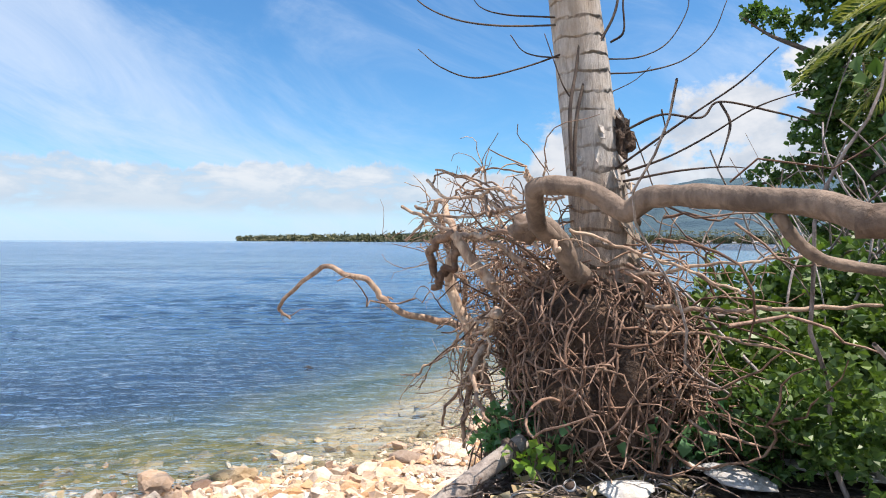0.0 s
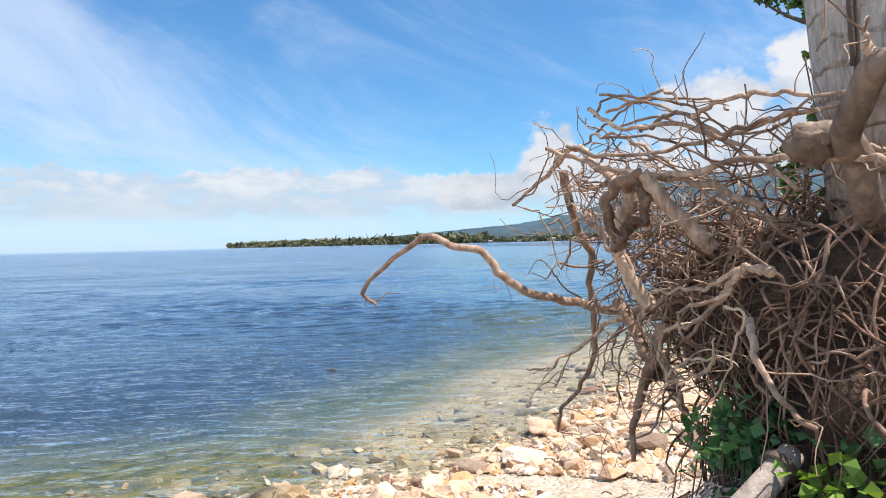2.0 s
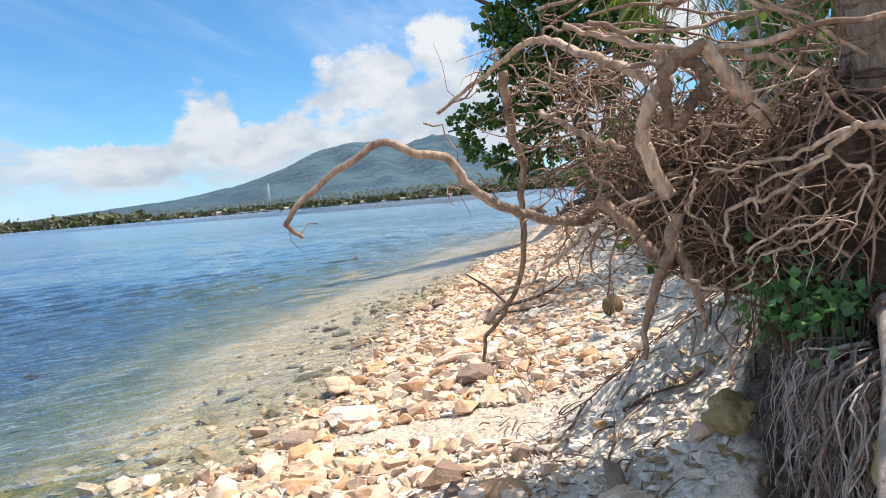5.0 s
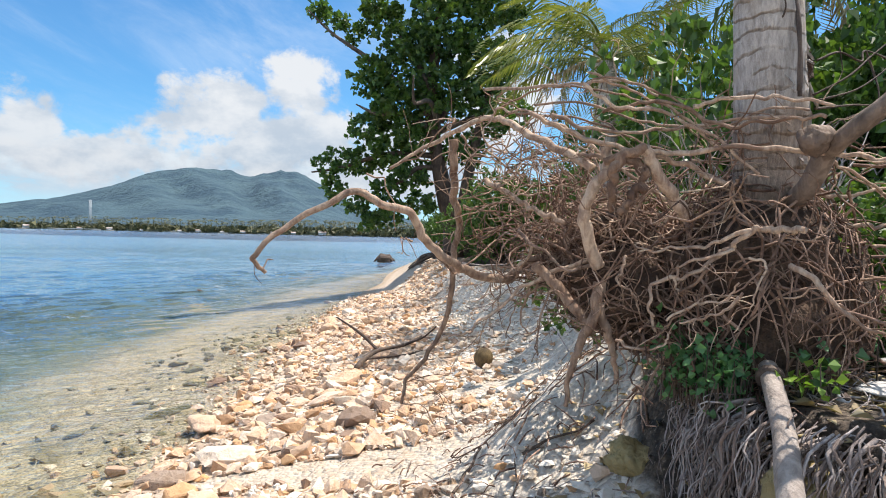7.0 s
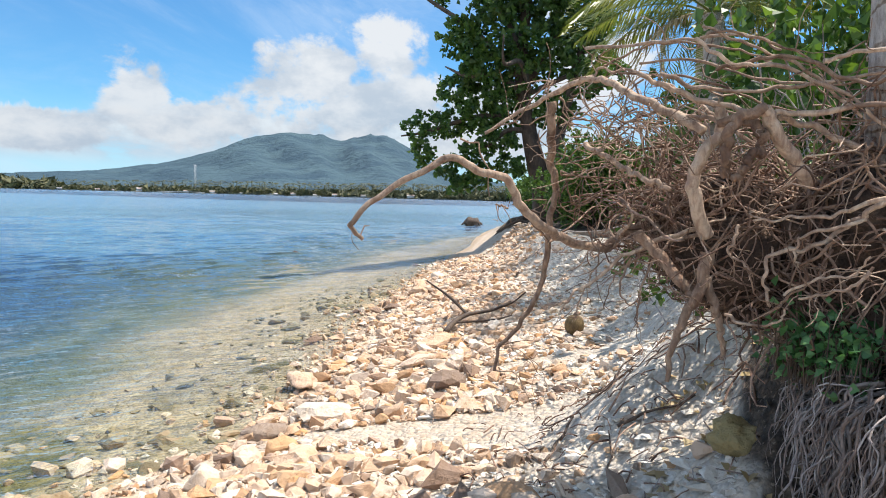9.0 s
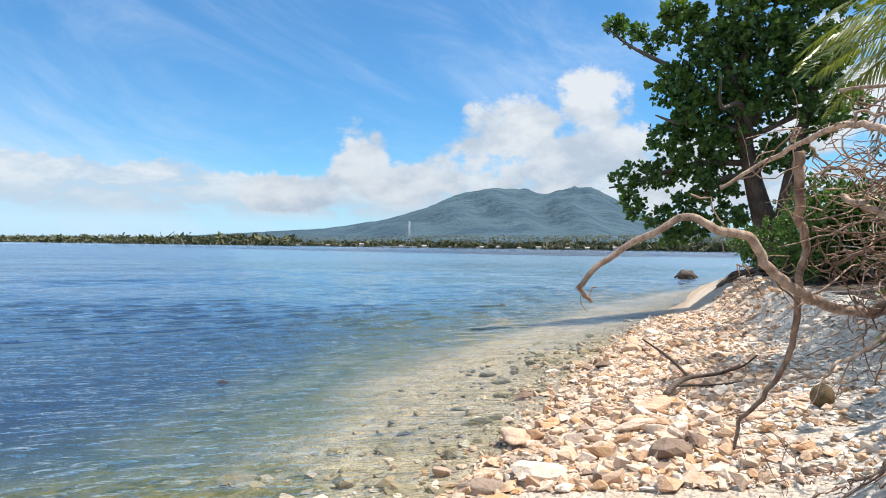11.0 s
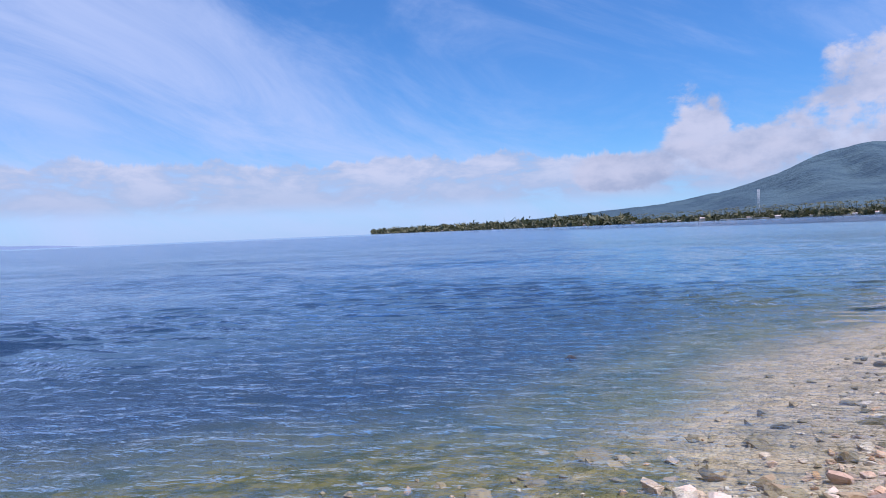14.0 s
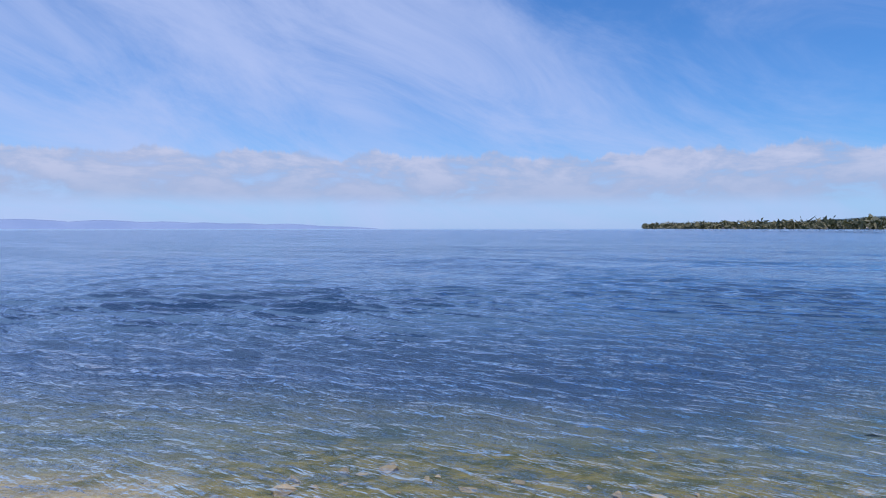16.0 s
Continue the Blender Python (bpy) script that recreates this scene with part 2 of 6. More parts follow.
def mat_water():
    """Clear sea water: sky glints over a tinted, see-through body."""
    m, N, bsdf = material("sea_water")
    m.node_tree.nodes.remove(bsdf)
    p = place(N)
    ripple = N.noise(N.stretch(p, (2.3, 6.0, 1), radians(5)), 1.0, 3, 0.55, 0.2)
    fine = N.noise(N.stretch(p, (7.0, 13.0, 1), radians(-4), (2, 9, 0)), 1.0, 3, 0.5, 0.2)
    swell = N.noise(N.stretch(p, (0.05, 0.22, 1), radians(-6)), 1.0, 4, 0.55)
    chop = N.noise(N.stretch(p, (0.30, 0.95, 1), radians(-12), (5, 3, 0)), 1.0, 4, 0.55, 0.2)
    far = N.smooth(N.add("ShaderNodeAttribute", attr="outward").outputs["Fac"], 20.0, 110.0)
    long_ = N.noise(N.stretch(p, (1.0, 2.0, 1), radians(-12)), 1.0, 3, 0.5, 0.25)
    crest = N.math("SUBTRACT", 0.5, N.math("ABSOLUTE", N.math("SUBTRACT", long_, 0.5)))
    close = N.smooth(N.add("ShaderNodeAttribute", attr="outward").outputs["Fac"], 9.0, 26.0, 1.0, 0.0)
    near = N.math("ADD", N.math("MULTIPLY", ripple, 0.105), N.math("MULTIPLY", crest, 0.13))
    h = N.math("ADD", N.math("MULTIPLY", ripple, 0.05), N.math("MULTIPLY", fine, 0.02))
    h = N.math("ADD", h, N.math("MULTIPLY", near, close))
    h = N.math("ADD", h, N.math("MULTIPLY", N.math("MULTIPLY", chop, 0.16), far))
    h = N.math("MULTIPLY", h, N.smooth(swell, 0.35, 0.65, 0.5, 1.5))
    b = N.add("ShaderNodeBump")
    b.inputs["Strength"].default_value, b.inputs["Distance"].default_value = 1.0, 1.0
    N.put(b.inputs["Height"], h)
    fres = N.add("ShaderNodeFresnel")
    fres.inputs["IOR"].default_value = 1.33
    N.link(b.outputs[0], fres.inputs["Normal"])
    gloss = N.add("ShaderNodeBsdfGlossy")
    N.put(gloss.inputs["Roughness"], N.math("ADD", 0.008, N.math("MULTIPLY", far, 0.16)))
    gloss.inputs["Color"].default_value = (0.84, 0.89, 0.97, 1)
    N.link(b.outputs[0], gloss.inputs["Normal"])
    clear = N.add("ShaderNodeBsdfTransparent")
    clear.inputs[0].default_value = (0.80, 0.93, 0.93, 1)
    mix = N.add("ShaderNodeMixShader")
    N.link(fres.outputs[0], mix.inputs[0]), N.link(clear.outputs[0], mix.inputs[1]), N.link(gloss.outputs[0], mix.inputs[2])
    out = [n for n in m.node_tree.nodes if n.type == "OUTPUT_MATERIAL"][0]
    N.link(mix.outputs[0], out.inputs[0])
    return m


def mat_stone(name, stops, rough=0.85, scale=18):
    """Pitted stone; each piece takes its own colour from a row of stops."""
    m, N, bsdf = material(name)
    pick = N.add("ShaderNodeObjectInfo").outputs["Random"]
    isle = N.add("ShaderNodeNewGeometry").outputs["Random Per Island"]
    which = N.math("FRACT", N.math("ADD", pick, isle))
    col = N.ramp(which, *stops)
    p = place(N)
    blot = N.noise(p, scale * 0.5, 6, 0.65)
    fine = N.noise(p, scale * 5, 5, 0.7)
    col = N.mix(N.smooth(blot, 0.45, 0.68, 0, 0.6), col, N.mix(1.0, col, (0.72, 0.60, 0.46), "MULTIPLY"))
    col = N.mix(N.smooth(fine, 0.55, 0.75, 0, 0.5), col, N.mix(1.0, col, (0.5, 0.44, 0.38), "MULTIPLY"))
    N.put(bsdf.inputs["Base Color"], col)
    bsdf.inputs["Roughness"].default_value = rough
    bump(N, bsdf, N.math("ADD", fine, N.math("MULTIPLY", N.voronoi(p, scale * 1.6), 0.8)), 0.8, 0.012)
    return m


def mat_wood(name, a, b, dark, scale=30.0):
    m, N, bsdf = material(name)
    p = place(N)
    fibre = N.noise(N.stretch(p, (1, 1, 0.35)), scale, 6, 0.65, 0.6)
    blot = N.noise(p, scale * 0.18, 5, 0.6)
    col = N.mix(N.smooth(fibre, 0.35, 0.65), a, b)
    col = N.mix(N.smooth(blot, 0.48, 0.68, 0, 0.75), col, dark)
    isle = N.add("ShaderNodeNewGeometry").outputs["Random Per Island"]
    pick = N.add("ShaderNodeObjectInfo").outputs["Random"]
    vary = N.math("FRACT", N.math("ADD", isle, pick))
    col = N.mix(N.smooth(vary, 0.0, 1.0, 0.0, 0.80), col, N.mix(1.0, col, (0.38, 0.28, 0.22), "MULTIPLY"))
    N.put(bsdf.inputs["Base Color"], col)
    bsdf.inputs["Roughness"].default_value = 0.8
    bump(N, bsdf, N.math("ADD", fibre, N.noise(p, scale * 3, 4)), 0.7, 0.008)
    return m


def mat_palm_bark():
    """Grey palm bark with ring scars and ragged pits low down."""
    m, N, bsdf = material("palm_bark")
    p = place(N)
    split = N.add("ShaderNodeSeparateXYZ")
    N.put(split.inputs[0], p)
    wob = N.math("ADD", split.outputs[2], N.math("MULTIPLY", N.noise(p, 4, 5), 0.16))
    ring = N.math("FRACT", N.math("MULTIPLY", wob, 13.0))
    scar = N.math("MULTIPLY", N.smooth(ring, 0.0, 0.22, 1.0, 0.0), N.smooth(N.noise(p, 9, 3), 0.35, 0.6))
    grain = N.noise(N.stretch(p, (1, 1, 0.25)), 55, 6, 0.7)
    col = N.mix(N.smooth(grain, 0.3, 0.7), (0.32, 0.28, 0.25), (0.60, 0.55, 0.50))
    col = N.mix(N.smooth(N.noise(p, 4, 5), 0.45, 0.65, 0, 0.6), col, (0.42, 0.30, 0.20))
    col = N.mix(N.math("MULTIPLY", scar, 0.42), col, (0.14, 0.10, 0.075))
    # brown fibrous bole below the grey rings
    foot = N.smooth(N.math("ADD", split.outputs[2], N.math("MULTIPLY", N.noise(p, 7, 5), 0.6)), 3.0, 2.72, 0.0, 0.62)
    col = N.mix(foot, col, N.mix(N.smooth(grain, 0.35, 0.65), (0.11, 0.070, 0.045), (0.33, 0.23, 0.155)))
    N.put(bsdf.inputs["Base Color"], col)
    bsdf.inputs["Roughness"].default_value = 0.85
    rag = N.math("MULTIPLY", N.noise(N.stretch(p, (1, 1, 0.5)), 16, 4, 0.6), N.math("MULTIPLY", foot, 1.6))
    bump(N, bsdf, N.math("ADD", rag, N.math("SUBTRACT", N.math("MULTIPLY", grain, 0.6), scar)), 1.0, 0.02)
    return m


def mat_leaf(name, a, b, gloss=0.45, through=0.25):
    m, N, bsdf = material(name)
    isle = N.add("ShaderNodeNewGeometry").outputs["Random Per Island"]
    col = N.mix(isle, a, b)
    col = N.mix(N.smooth(N.noise(place(N), 0.9, 3), 0.4, 0.65, 0, 0.5), col, N.mix(1.0, col, (1.5, 1.25, 0.8), "MULTIPLY"))
    N.put(bsdf.inputs["Base Color"], col)
    bsdf.inputs["Roughness"].default_value = gloss
    soft = N.add("ShaderNodeBsdfTranslucent")
    N.put(soft.inputs[0], N.mix(1.0, col, (1.5, 1.6, 0.7), "MULTIPLY"))
    mix = N.add("ShaderNodeMixShader")
    mix.inputs[0].default_value = through
    out = [n for n in m.node_tree.nodes if n.type == "OUTPUT_MATERIAL"][0]
    N.link(bsdf.outputs[0], mix.inputs[1]), N.link(soft.outputs[0], mix.inputs[2]), N.link(mix.outputs[0], out.inputs[0])
    return m


def mat_plain(name, a, b, scale=6.0, rough=0.8, relief=0.3, dist=0.01):
    m, N, bsdf = material(name)
    p = place(N)
    n = N.noise(p, scale, 6, 0.62)
    N.put(bsdf.inputs["Base Color"], N.mix(N.smooth(n, 0.35, 0.66), a, b))
    bsdf.inputs["Roughness"].default_value = rough
    bump(N, bsdf, N.noise(p, scale * 5, 4), relief, dist)
    return m


M_GROUND, M_WATER = mat_ground(), mat_water()
M_ROCK = mat_stone("beach_rock", ((0.0, (0.68, 0.51, 0.38)), (0.16, (0.78, 0.68, 0.58)), (0.32, (0.58, 0.38, 0.24)), (0.46, (0.72, 0.56, 0.44)),
                                  (0.60, (0.60, 0.34, 0.16)), (0.68, (0.76, 0.64, 0.52)), (0.80, (0.20, 0.13, 0.095)), (0.88, (0.66, 0.46, 0.33)), (1.0, (0.46, 0.27, 0.14))))
M_CORAL = mat_stone("coral_chip", ((0.0, (0.76, 0.73, 0.68)), (0.3, (0.78, 0.73, 0.66)), (0.6, (0.80, 0.77, 0.72)), (0.8, (0.62, 0.50, 0.38)), (1.0, (0.80, 0.70, 0.58))))
M_WETROCK = mat_stone("wet_rock", ((0.0, (0.24, 0.185, 0.10)), (0.35, (0.40, 0.30, 0.18)), (0.6, (0.17, 0.135, 0.07)), (1.0, (0.46, 0.35, 0.22))), 0.6)
M_FLAT = mat_stone("grey_stone", ((0.0, (0.50, 0.50, 0.50)), (0.5, (0.62, 0.61, 0.59)), (1.0, (0.42, 0.43, 0.45))))
M_YELLOW = mat_stone("yellow_coral", ((0.0, (0.36, 0.28, 0.13)), (1.0, (0.46, 0.38, 0.20))), 0.9, 26)
M_ROOT = mat_wood("weathered_root", (0.34, 0.22, 0.155), (0.60, 0.45, 0.33), (0.14, 0.075, 0.05))
M_TANGLE = mat_wood("fine_root", (0.21, 0.125, 0.088), (0.46, 0.31, 0.23), (0.085, 0.045, 0.03))
M_LIMB = mat_wood("grey_brown_bark", (0.16, 0.115, 0.088), (0.29, 0.215, 0.165), (0.08, 0.055, 0.042), 22)
M_TWIG = mat_wood("dark_twig", (0.075, 0.05, 0.04), (0.13, 0.095, 0.07), (0.05, 0.035, 0.03))
M_LOG = mat_wood("silvered_driftwood", (0.30, 0.26, 0.235), (0.50, 0.45, 0.41), (0.13, 0.10, 0.085), 26)
M_FRINGE = mat_wood("dead_fringe", (0.27, 0.23, 0.22), (0.52, 0.47, 0.45), (0.10, 0.08, 0.07))
M_BARK = mat_palm_bark()
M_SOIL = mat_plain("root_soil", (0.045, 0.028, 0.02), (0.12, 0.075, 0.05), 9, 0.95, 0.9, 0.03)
M_ALMOND = mat_leaf("almond_leaf", (0.030, 0.075, 0.022), (0.115, 0.21, 0.050))
M_SHRUB = mat_leaf("shrub_leaf", (0.032, 0.075, 0.018), (0.11, 0.19, 0.042))
M_WEED = mat_leaf("weed_leaf", (0.045, 0.14, 0.055), (0.11, 0.24, 0.10))
M_LIME = mat_leaf("lime_leaf", (0.12, 0.24, 0.035), (0.20, 0.32, 0.055))
M_FROND = mat_leaf("palm_leaflet", (0.075, 0.115, 0.026), (0.19, 0.21, 0.060), 0.4)
M_DRYFROND = mat_leaf("dry_frond", (0.26, 0.19, 0.10), (0.40, 0.33, 0.21), 0.7, 0.1)
M_TREEBARK = mat_wood("tree_bark", (0.11, 0.08, 0.06), (0.21, 0.16, 0.12), (0.07, 0.05, 0.037), 14)
# the lighter tan-olive tone has distance haze mixed into the leaf colour
M_FARWOOD = mat_leaf("hazy_palm_leaf", (0.026, 0.040, 0.024), (0.140, 0.138, 0.068), 0.7, 0.1)
M_FARBARK = mat_plain("far_trunk", (0.25, 0.22, 0.18), (0.36, 0.32, 0.27), 0.4)
# distance haze is painted into the blue of the hills and the island
M_HILL = mat_plain("hazy_far_forest", (0.018, 0.052, 0.080), (0.050, 0.098, 0.120), 0.008, 0.95, 0.85, 30.0)
M_ISLE = mat_plain("far_island_haze", (0.13, 0.19, 0.29), (0.15, 0.21, 0.31), 0.004, 1.0)
M_WALLW = mat_plain("whitewash", (0.34, 0.34, 0.33), (0.46, 0.45, 0.43), 0.6)
M_ROOF = mat_plain("tin_roof", (0.30, 0.20, 0.16), (0.50, 0.48, 0.46), 0.15, 0.5)
M_HUSK = mat_wood("coconut_husk", (0.22, 0.17, 0.075), (0.33, 0.26, 0.12), (0.13, 0.09, 0.04), 40)
M_STEEL = mat_plain("mast_steel", (0.55, 0.55, 0.56), (0.65, 0.65, 0.66), 0.5, 0.5)

# ---------------------------------------------------------------- mesh helpers
class Heap:
    """Gathers vertices and faces for one mesh."""

    def __init__(self):
        self.v, self.f = [], []

    def add(self, verts, faces):
        n = len(self.v)
        self.v.extend(tuple(p) for p in verts)
        self.f.extend(tuple(i + n for i in f) for f in faces)

    def mesh(self, name, mat, smooth=True):
        me = bpy.data.meshes.new(name)
        me.from_pydata(self.v, [], self.f)
        me.polygons.foreach_set("use_smooth", [smooth] * len(me.polygons))
        me.materials.append(mat)
        me.update()
        return me


def part(name, heap, mat, parent=None, label="", smooth=True):
    ob = new(name, heap if isinstance(heap, bpy.types.Mesh) else heap.mesh(name, mat, smooth))
    if parent is not None:
        ob.parent = parent
        ob.matrix_parent_inverse = Matrix.Translation(-parent.location)
    if label:
        tagged(ob, label)
    return ob


def thing(name, at, label, category, group="", kind=""):
    """An Empty at the base of a thing made of parts."""
    ob = new(name)
    ob.location = at
    ob.empty_display_size = 0.1
    return tagged(ob, label, category, group, kind)


def curve_points(pts, n):
    """Points along a smooth line through pts."""
    p = np.array(pts, float)
    if len(p) == 2:
        return p[0] + (p[1] - p[0]) * np.linspace(0, 1, n)[:, None]
    q = np.vstack((2 * p[0] - p[1], p, 2 * p[-1] - p[-2]))
    u = np.linspace(0, len(p) - 1 - 1e-6, n)
    i = u.astype(int)
    t = (u - i)[:, None]
    a, b, c, d = q[i], q[i + 1], q[i + 2], q[i + 3]
    return 0.5 * (2 * b + (c - a) * t + (2 * a - 5 * b + 4 * c - d) * t ** 2 + (3 * b - a - 3 * c + d) * t ** 3)


def tube(heap, pts, r0, r1, sides=6, rough=0.0, rng=None, steps=0, ends=True):
    """A tapered round bar along pts."""
    line = curve_points(pts, steps or max(4, 3 * len(pts)))
    n = len(line)
    rad = np.linspace(r0, r1, n)
    ridge = np.zeros((n, sides))
    if rough and rng is not None:
        k = np.hanning(9) / np.hanning(9).sum()
        rad = rad * (1 + rough * 1.6 * np.convolve(np.pad(rng.uniform(-1, 1, n), 4, "edge"), k, "valid"))
        e0, e1, w = rng.uniform(-1, 1, sides), rng.uniform(-1, 1, sides), np.linspace(0, 1, n)[:, None]
        ridge = rough * 0.8 * (e0 * (1 - w) + e1 * w)
    tan = np.gradient(line, axis=0)
    tan /= np.linalg.norm(tan, axis=1)[:, None] + 1e-9
    up = np.array((0.0, 0.0, 1.0)) if abs(tan[0][2]) < 0.8 else np.array((1.0, 0.0, 0.0))
    verts, faces = [], []
    ang = np.arange(sides) * 2 * math.pi / sides
    for k in range(n):
        u = up - tan[k] * (up @ tan[k])
        u /= np.linalg.norm(u) + 1e-9
        w = np.cross(tan[k], u)
        up = u
        r = rad[k] * (1 + ridge[k])
        verts.extend(line[k] + np.outer(np.cos(ang) * r, u) + np.outer(np.sin(ang) * r, w))
    for k in range(n - 1):
        for s in range(sides):
            a, b = k * sides + s, k * sides + (s + 1) % sides
            faces.append((a, b, b + sides, a + sides))
    if ends:
        faces.append(tuple(range(sides))[::-1])
        faces.append(tuple(range((n - 1) * sides, n * sides)))
    heap.add(verts, faces)


def line_distance(x, y, line):
    """Signed distance to a polyline: above zero on its right-hand side."""
    best = np.full(x.shape, 1e9)
    sign = np.ones(x.shape)
    for (ax, ay), (bx, by) in zip(line[:-1], line[1:]):
        dx, dy = bx - ax, by - ay
        t = np.clip(((x - ax) * dx + (y - ay) * dy) / (dx * dx + dy * dy), 0, 1)
        d = np.hypot(x - ax - t * dx, y - ay - t * dy)
        s = np.where((x - ax) * dy - (y - ay) * dx > 0, 1.0, -1.0)
        sign = np.where(d < best - 1e-9, s, sign)
        best = np.minimum(best, d)
    return best * sign


# ---------------------------------------------------------------- the lie of the land
SHORE = [(-900, -420), (-60, -30), (-14, 0.4), (-6, 5.0), (-2.3, 6.7), (-1.4, 7.1), (-0.1, 7.65), (0.75, 8.5), (2.0, 10.05), (3.9, 12.4), (8.9, 17.5), (18.3, 26.6), (34, 38), (120, 90), (700, 420)]
LIP = [(1.3, -60), (1.3, -6), (1.35, -1), (1.3, 0.8), (1.05, 1.6), (0.72, 2.3), (0.46, 2.95), (0.62, 3.40), (1.02, 3.80), (1.75, 4.5), (3.3, 5.2), (5.6, 7.4), (8.9, 12.6), (14.0, 19.9), (27, 32.5), (120, 84), (700, 405)]


def smoothstep(x, a, b):
    t = np.clip((x - a) / (b - a), 0, 1)
    return t * t * (3 - 2 * t)


def wobble(x, y, s, seed):
    """Cheap smooth unevenness."""
    return (np.sin(x * s + seed) * np.cos(y * s * 1.13 - seed * 2.1) + 0.6 * np.sin(x * s * 2.3 - seed * 1.7 + y * s * 0.6) * np.cos(y * s * 2.1 + seed)) / 1.6


def land(x, y):
    """Height of the ground, how far inland, how much soil."""
    x, y = np.asarray(x, float), np.asarray(y, float)
    d = line_distance(x, y, SHORE)
    lip = line_distance(x, y, LIP) + 0.06 * wobble(x, y, 4.0, 2.0)
    beach = np.where(d > 0, 0.20 * np.minimum(d, 3.2) + 0.08 * np.clip(d - 3.2, 0, 6), 0.0)
    sea = np.where(d < 0, -0.15 * np.minimum(-d, 5) - 0.09 * np.clip(-d - 5, 0, 40) - 0.01 * np.clip(-d - 45, 0, 400), 0.0)
    z = beach + sea
    slope = 0.50 * smoothstep(y, 3.45, 3.9) + 0.55 * smoothstep(y, 4.2, 5.0)
    bank = smoothstep(lip + slope, -0.10, 0.16 + slope)
    top = 1.42 + 0.30 * smoothstep(lip, 0.2, 3.0) + 0.05 * wobble(x, y, 1.7, 0.3)
    # the step is high beside the roots and fades along the shore
    far = smoothstep(np.hypot(x - 1, y - 3), 5.0, 14.0)
    z = z * (1 - bank) + np.maximum(top * (1 - far) + (1.25 + 0.3 * smoothstep(lip, 0, 6)) * far, z) * bank
    z = z + np.where(np.abs(d) < 40, 0.028 * wobble(x, y, 2.9, 1.1) + 0.012 * wobble(x, y, 9.0, 4.0), 0) * np.clip(np.abs(d) * 1.5, 0.25, 1)
    near = 1 - smoothstep(x, 1.4, 2.6)
    soil = smoothstep(lip - 0.5 * smoothstep(y, 3.8, 4.8), -0.25 - 0.3 * near, 0.22 - 0.2 * near)
    return z, d, soil


def ground_z(x, y):
    return float(land(np.array([x]), np.array([y]))[0][0])


def build_ground():
    near_x = np.arange(-9, 9.001, 0.09)
    near_y = np.arange(-3, 15.001, 0.09)
    grow = lambda a, b, n, k: a + (b - a) * np.linspace(0, 1, n)[1:] ** k
    xs = np.concatenate((grow(-9, -3500, 42, 4)[::-1], near_x, grow(9, 3500, 60, 4)))
    ys = np.concatenate((grow(-3, -3500, 32, 4)[::-1], near_y, grow(15, 3500, 60, 4)))
    X, Y = np.meshgrid(xs, ys)
    Z, D, S = land(X, Y)
    n, m = len(xs), len(ys)
    me = bpy.data.meshes.new("ground")
    idx = np.arange(n * m).reshape(m, n)
    quads = np.stack((idx[:-1, :-1], idx[:-1, 1:], idx[1:, 1:], idx[1:, :-1]), -1).reshape(-1, 4)
    me.vertices.add(n * m)
    me.vertices.foreach_set("co", np.stack((X, Y, Z), -1).ravel())
    me.loops.add(quads.size)
    me.loops.foreach_set("vertex_index", quads.ravel())
    me.polygons.add(len(quads))
    me.polygons.foreach_set("loop_start", np.arange(len(quads)) * 4)
    me.polygons.foreach_set("use_smooth", np.ones(len(quads), bool))
    for name, val in (("inland", D), ("soil", S)):
        a = me.attributes.new(name, "FLOAT", "POINT")
        a.data.foreach_set("value", np.clip(val, -60, 60).ravel())
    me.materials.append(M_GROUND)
    me.update()
    me.validate()
    tagged(new("ground", me), "white coral gravel beach with brown soil bank and stony sea floor", "beach", kind="structure")


def wave_height(x, y, step):
    """Wind ripples running in to the shore; waves too short for the local step are left flat."""
    r = np.random.default_rng(19)
    bend_x = x + 0.35 * np.sin(0.55 * y + 0.3 * x) + 0.12 * np.sin(1.7 * x - 0.9 * y)
    bend_y = y + 0.30 * np.sin(0.47 * x - 0.2 * y + 1.0) + 0.10 * np.sin(1.9 * x + 1.1 * y)
    z = np.zeros(x.shape)
    for i in range(46):
        long_ = 0.20 * (2.4 / 0.20) ** ((i + r.random()) / 46)
        turn = radians(-6) + r.normal(0, 0.21)
        k = 2 * math.pi / long_
        phase = k * (math.sin(turn) * bend_x + math.cos(turn) * bend_y) + r.uniform(0, 6.28)
        steep = 0.088 if long_ < 0.75 else 0.034 if long_ < 1.3 else 0.014
        patch = 1 + 0.7 * np.sin(x * r.uniform(0.1, 0.5) + y * r.uniform(-0.4, 0.4) + r.uniform(0, 6.28))
        z += steep / k * patch * np.sin(phase + 0.5 * np.sin(phase)) * smoothstep(long_ / step, 2.5, 5.0)
    gust = 1 + 0.35 * np.sin(0.21 * x + 0.37 * y) + 0.3 * np.sin(0.16 * x - 0.29 * y + 2.0)
    out = np.hypot(x + 1.5, y - 2.5)
    return z * gust * smoothstep(-line_distance(x, y, SHORE), 0.0, 4.5) * (0.35 + 0.65 * smoothstep(out, 7.0, 16.0))


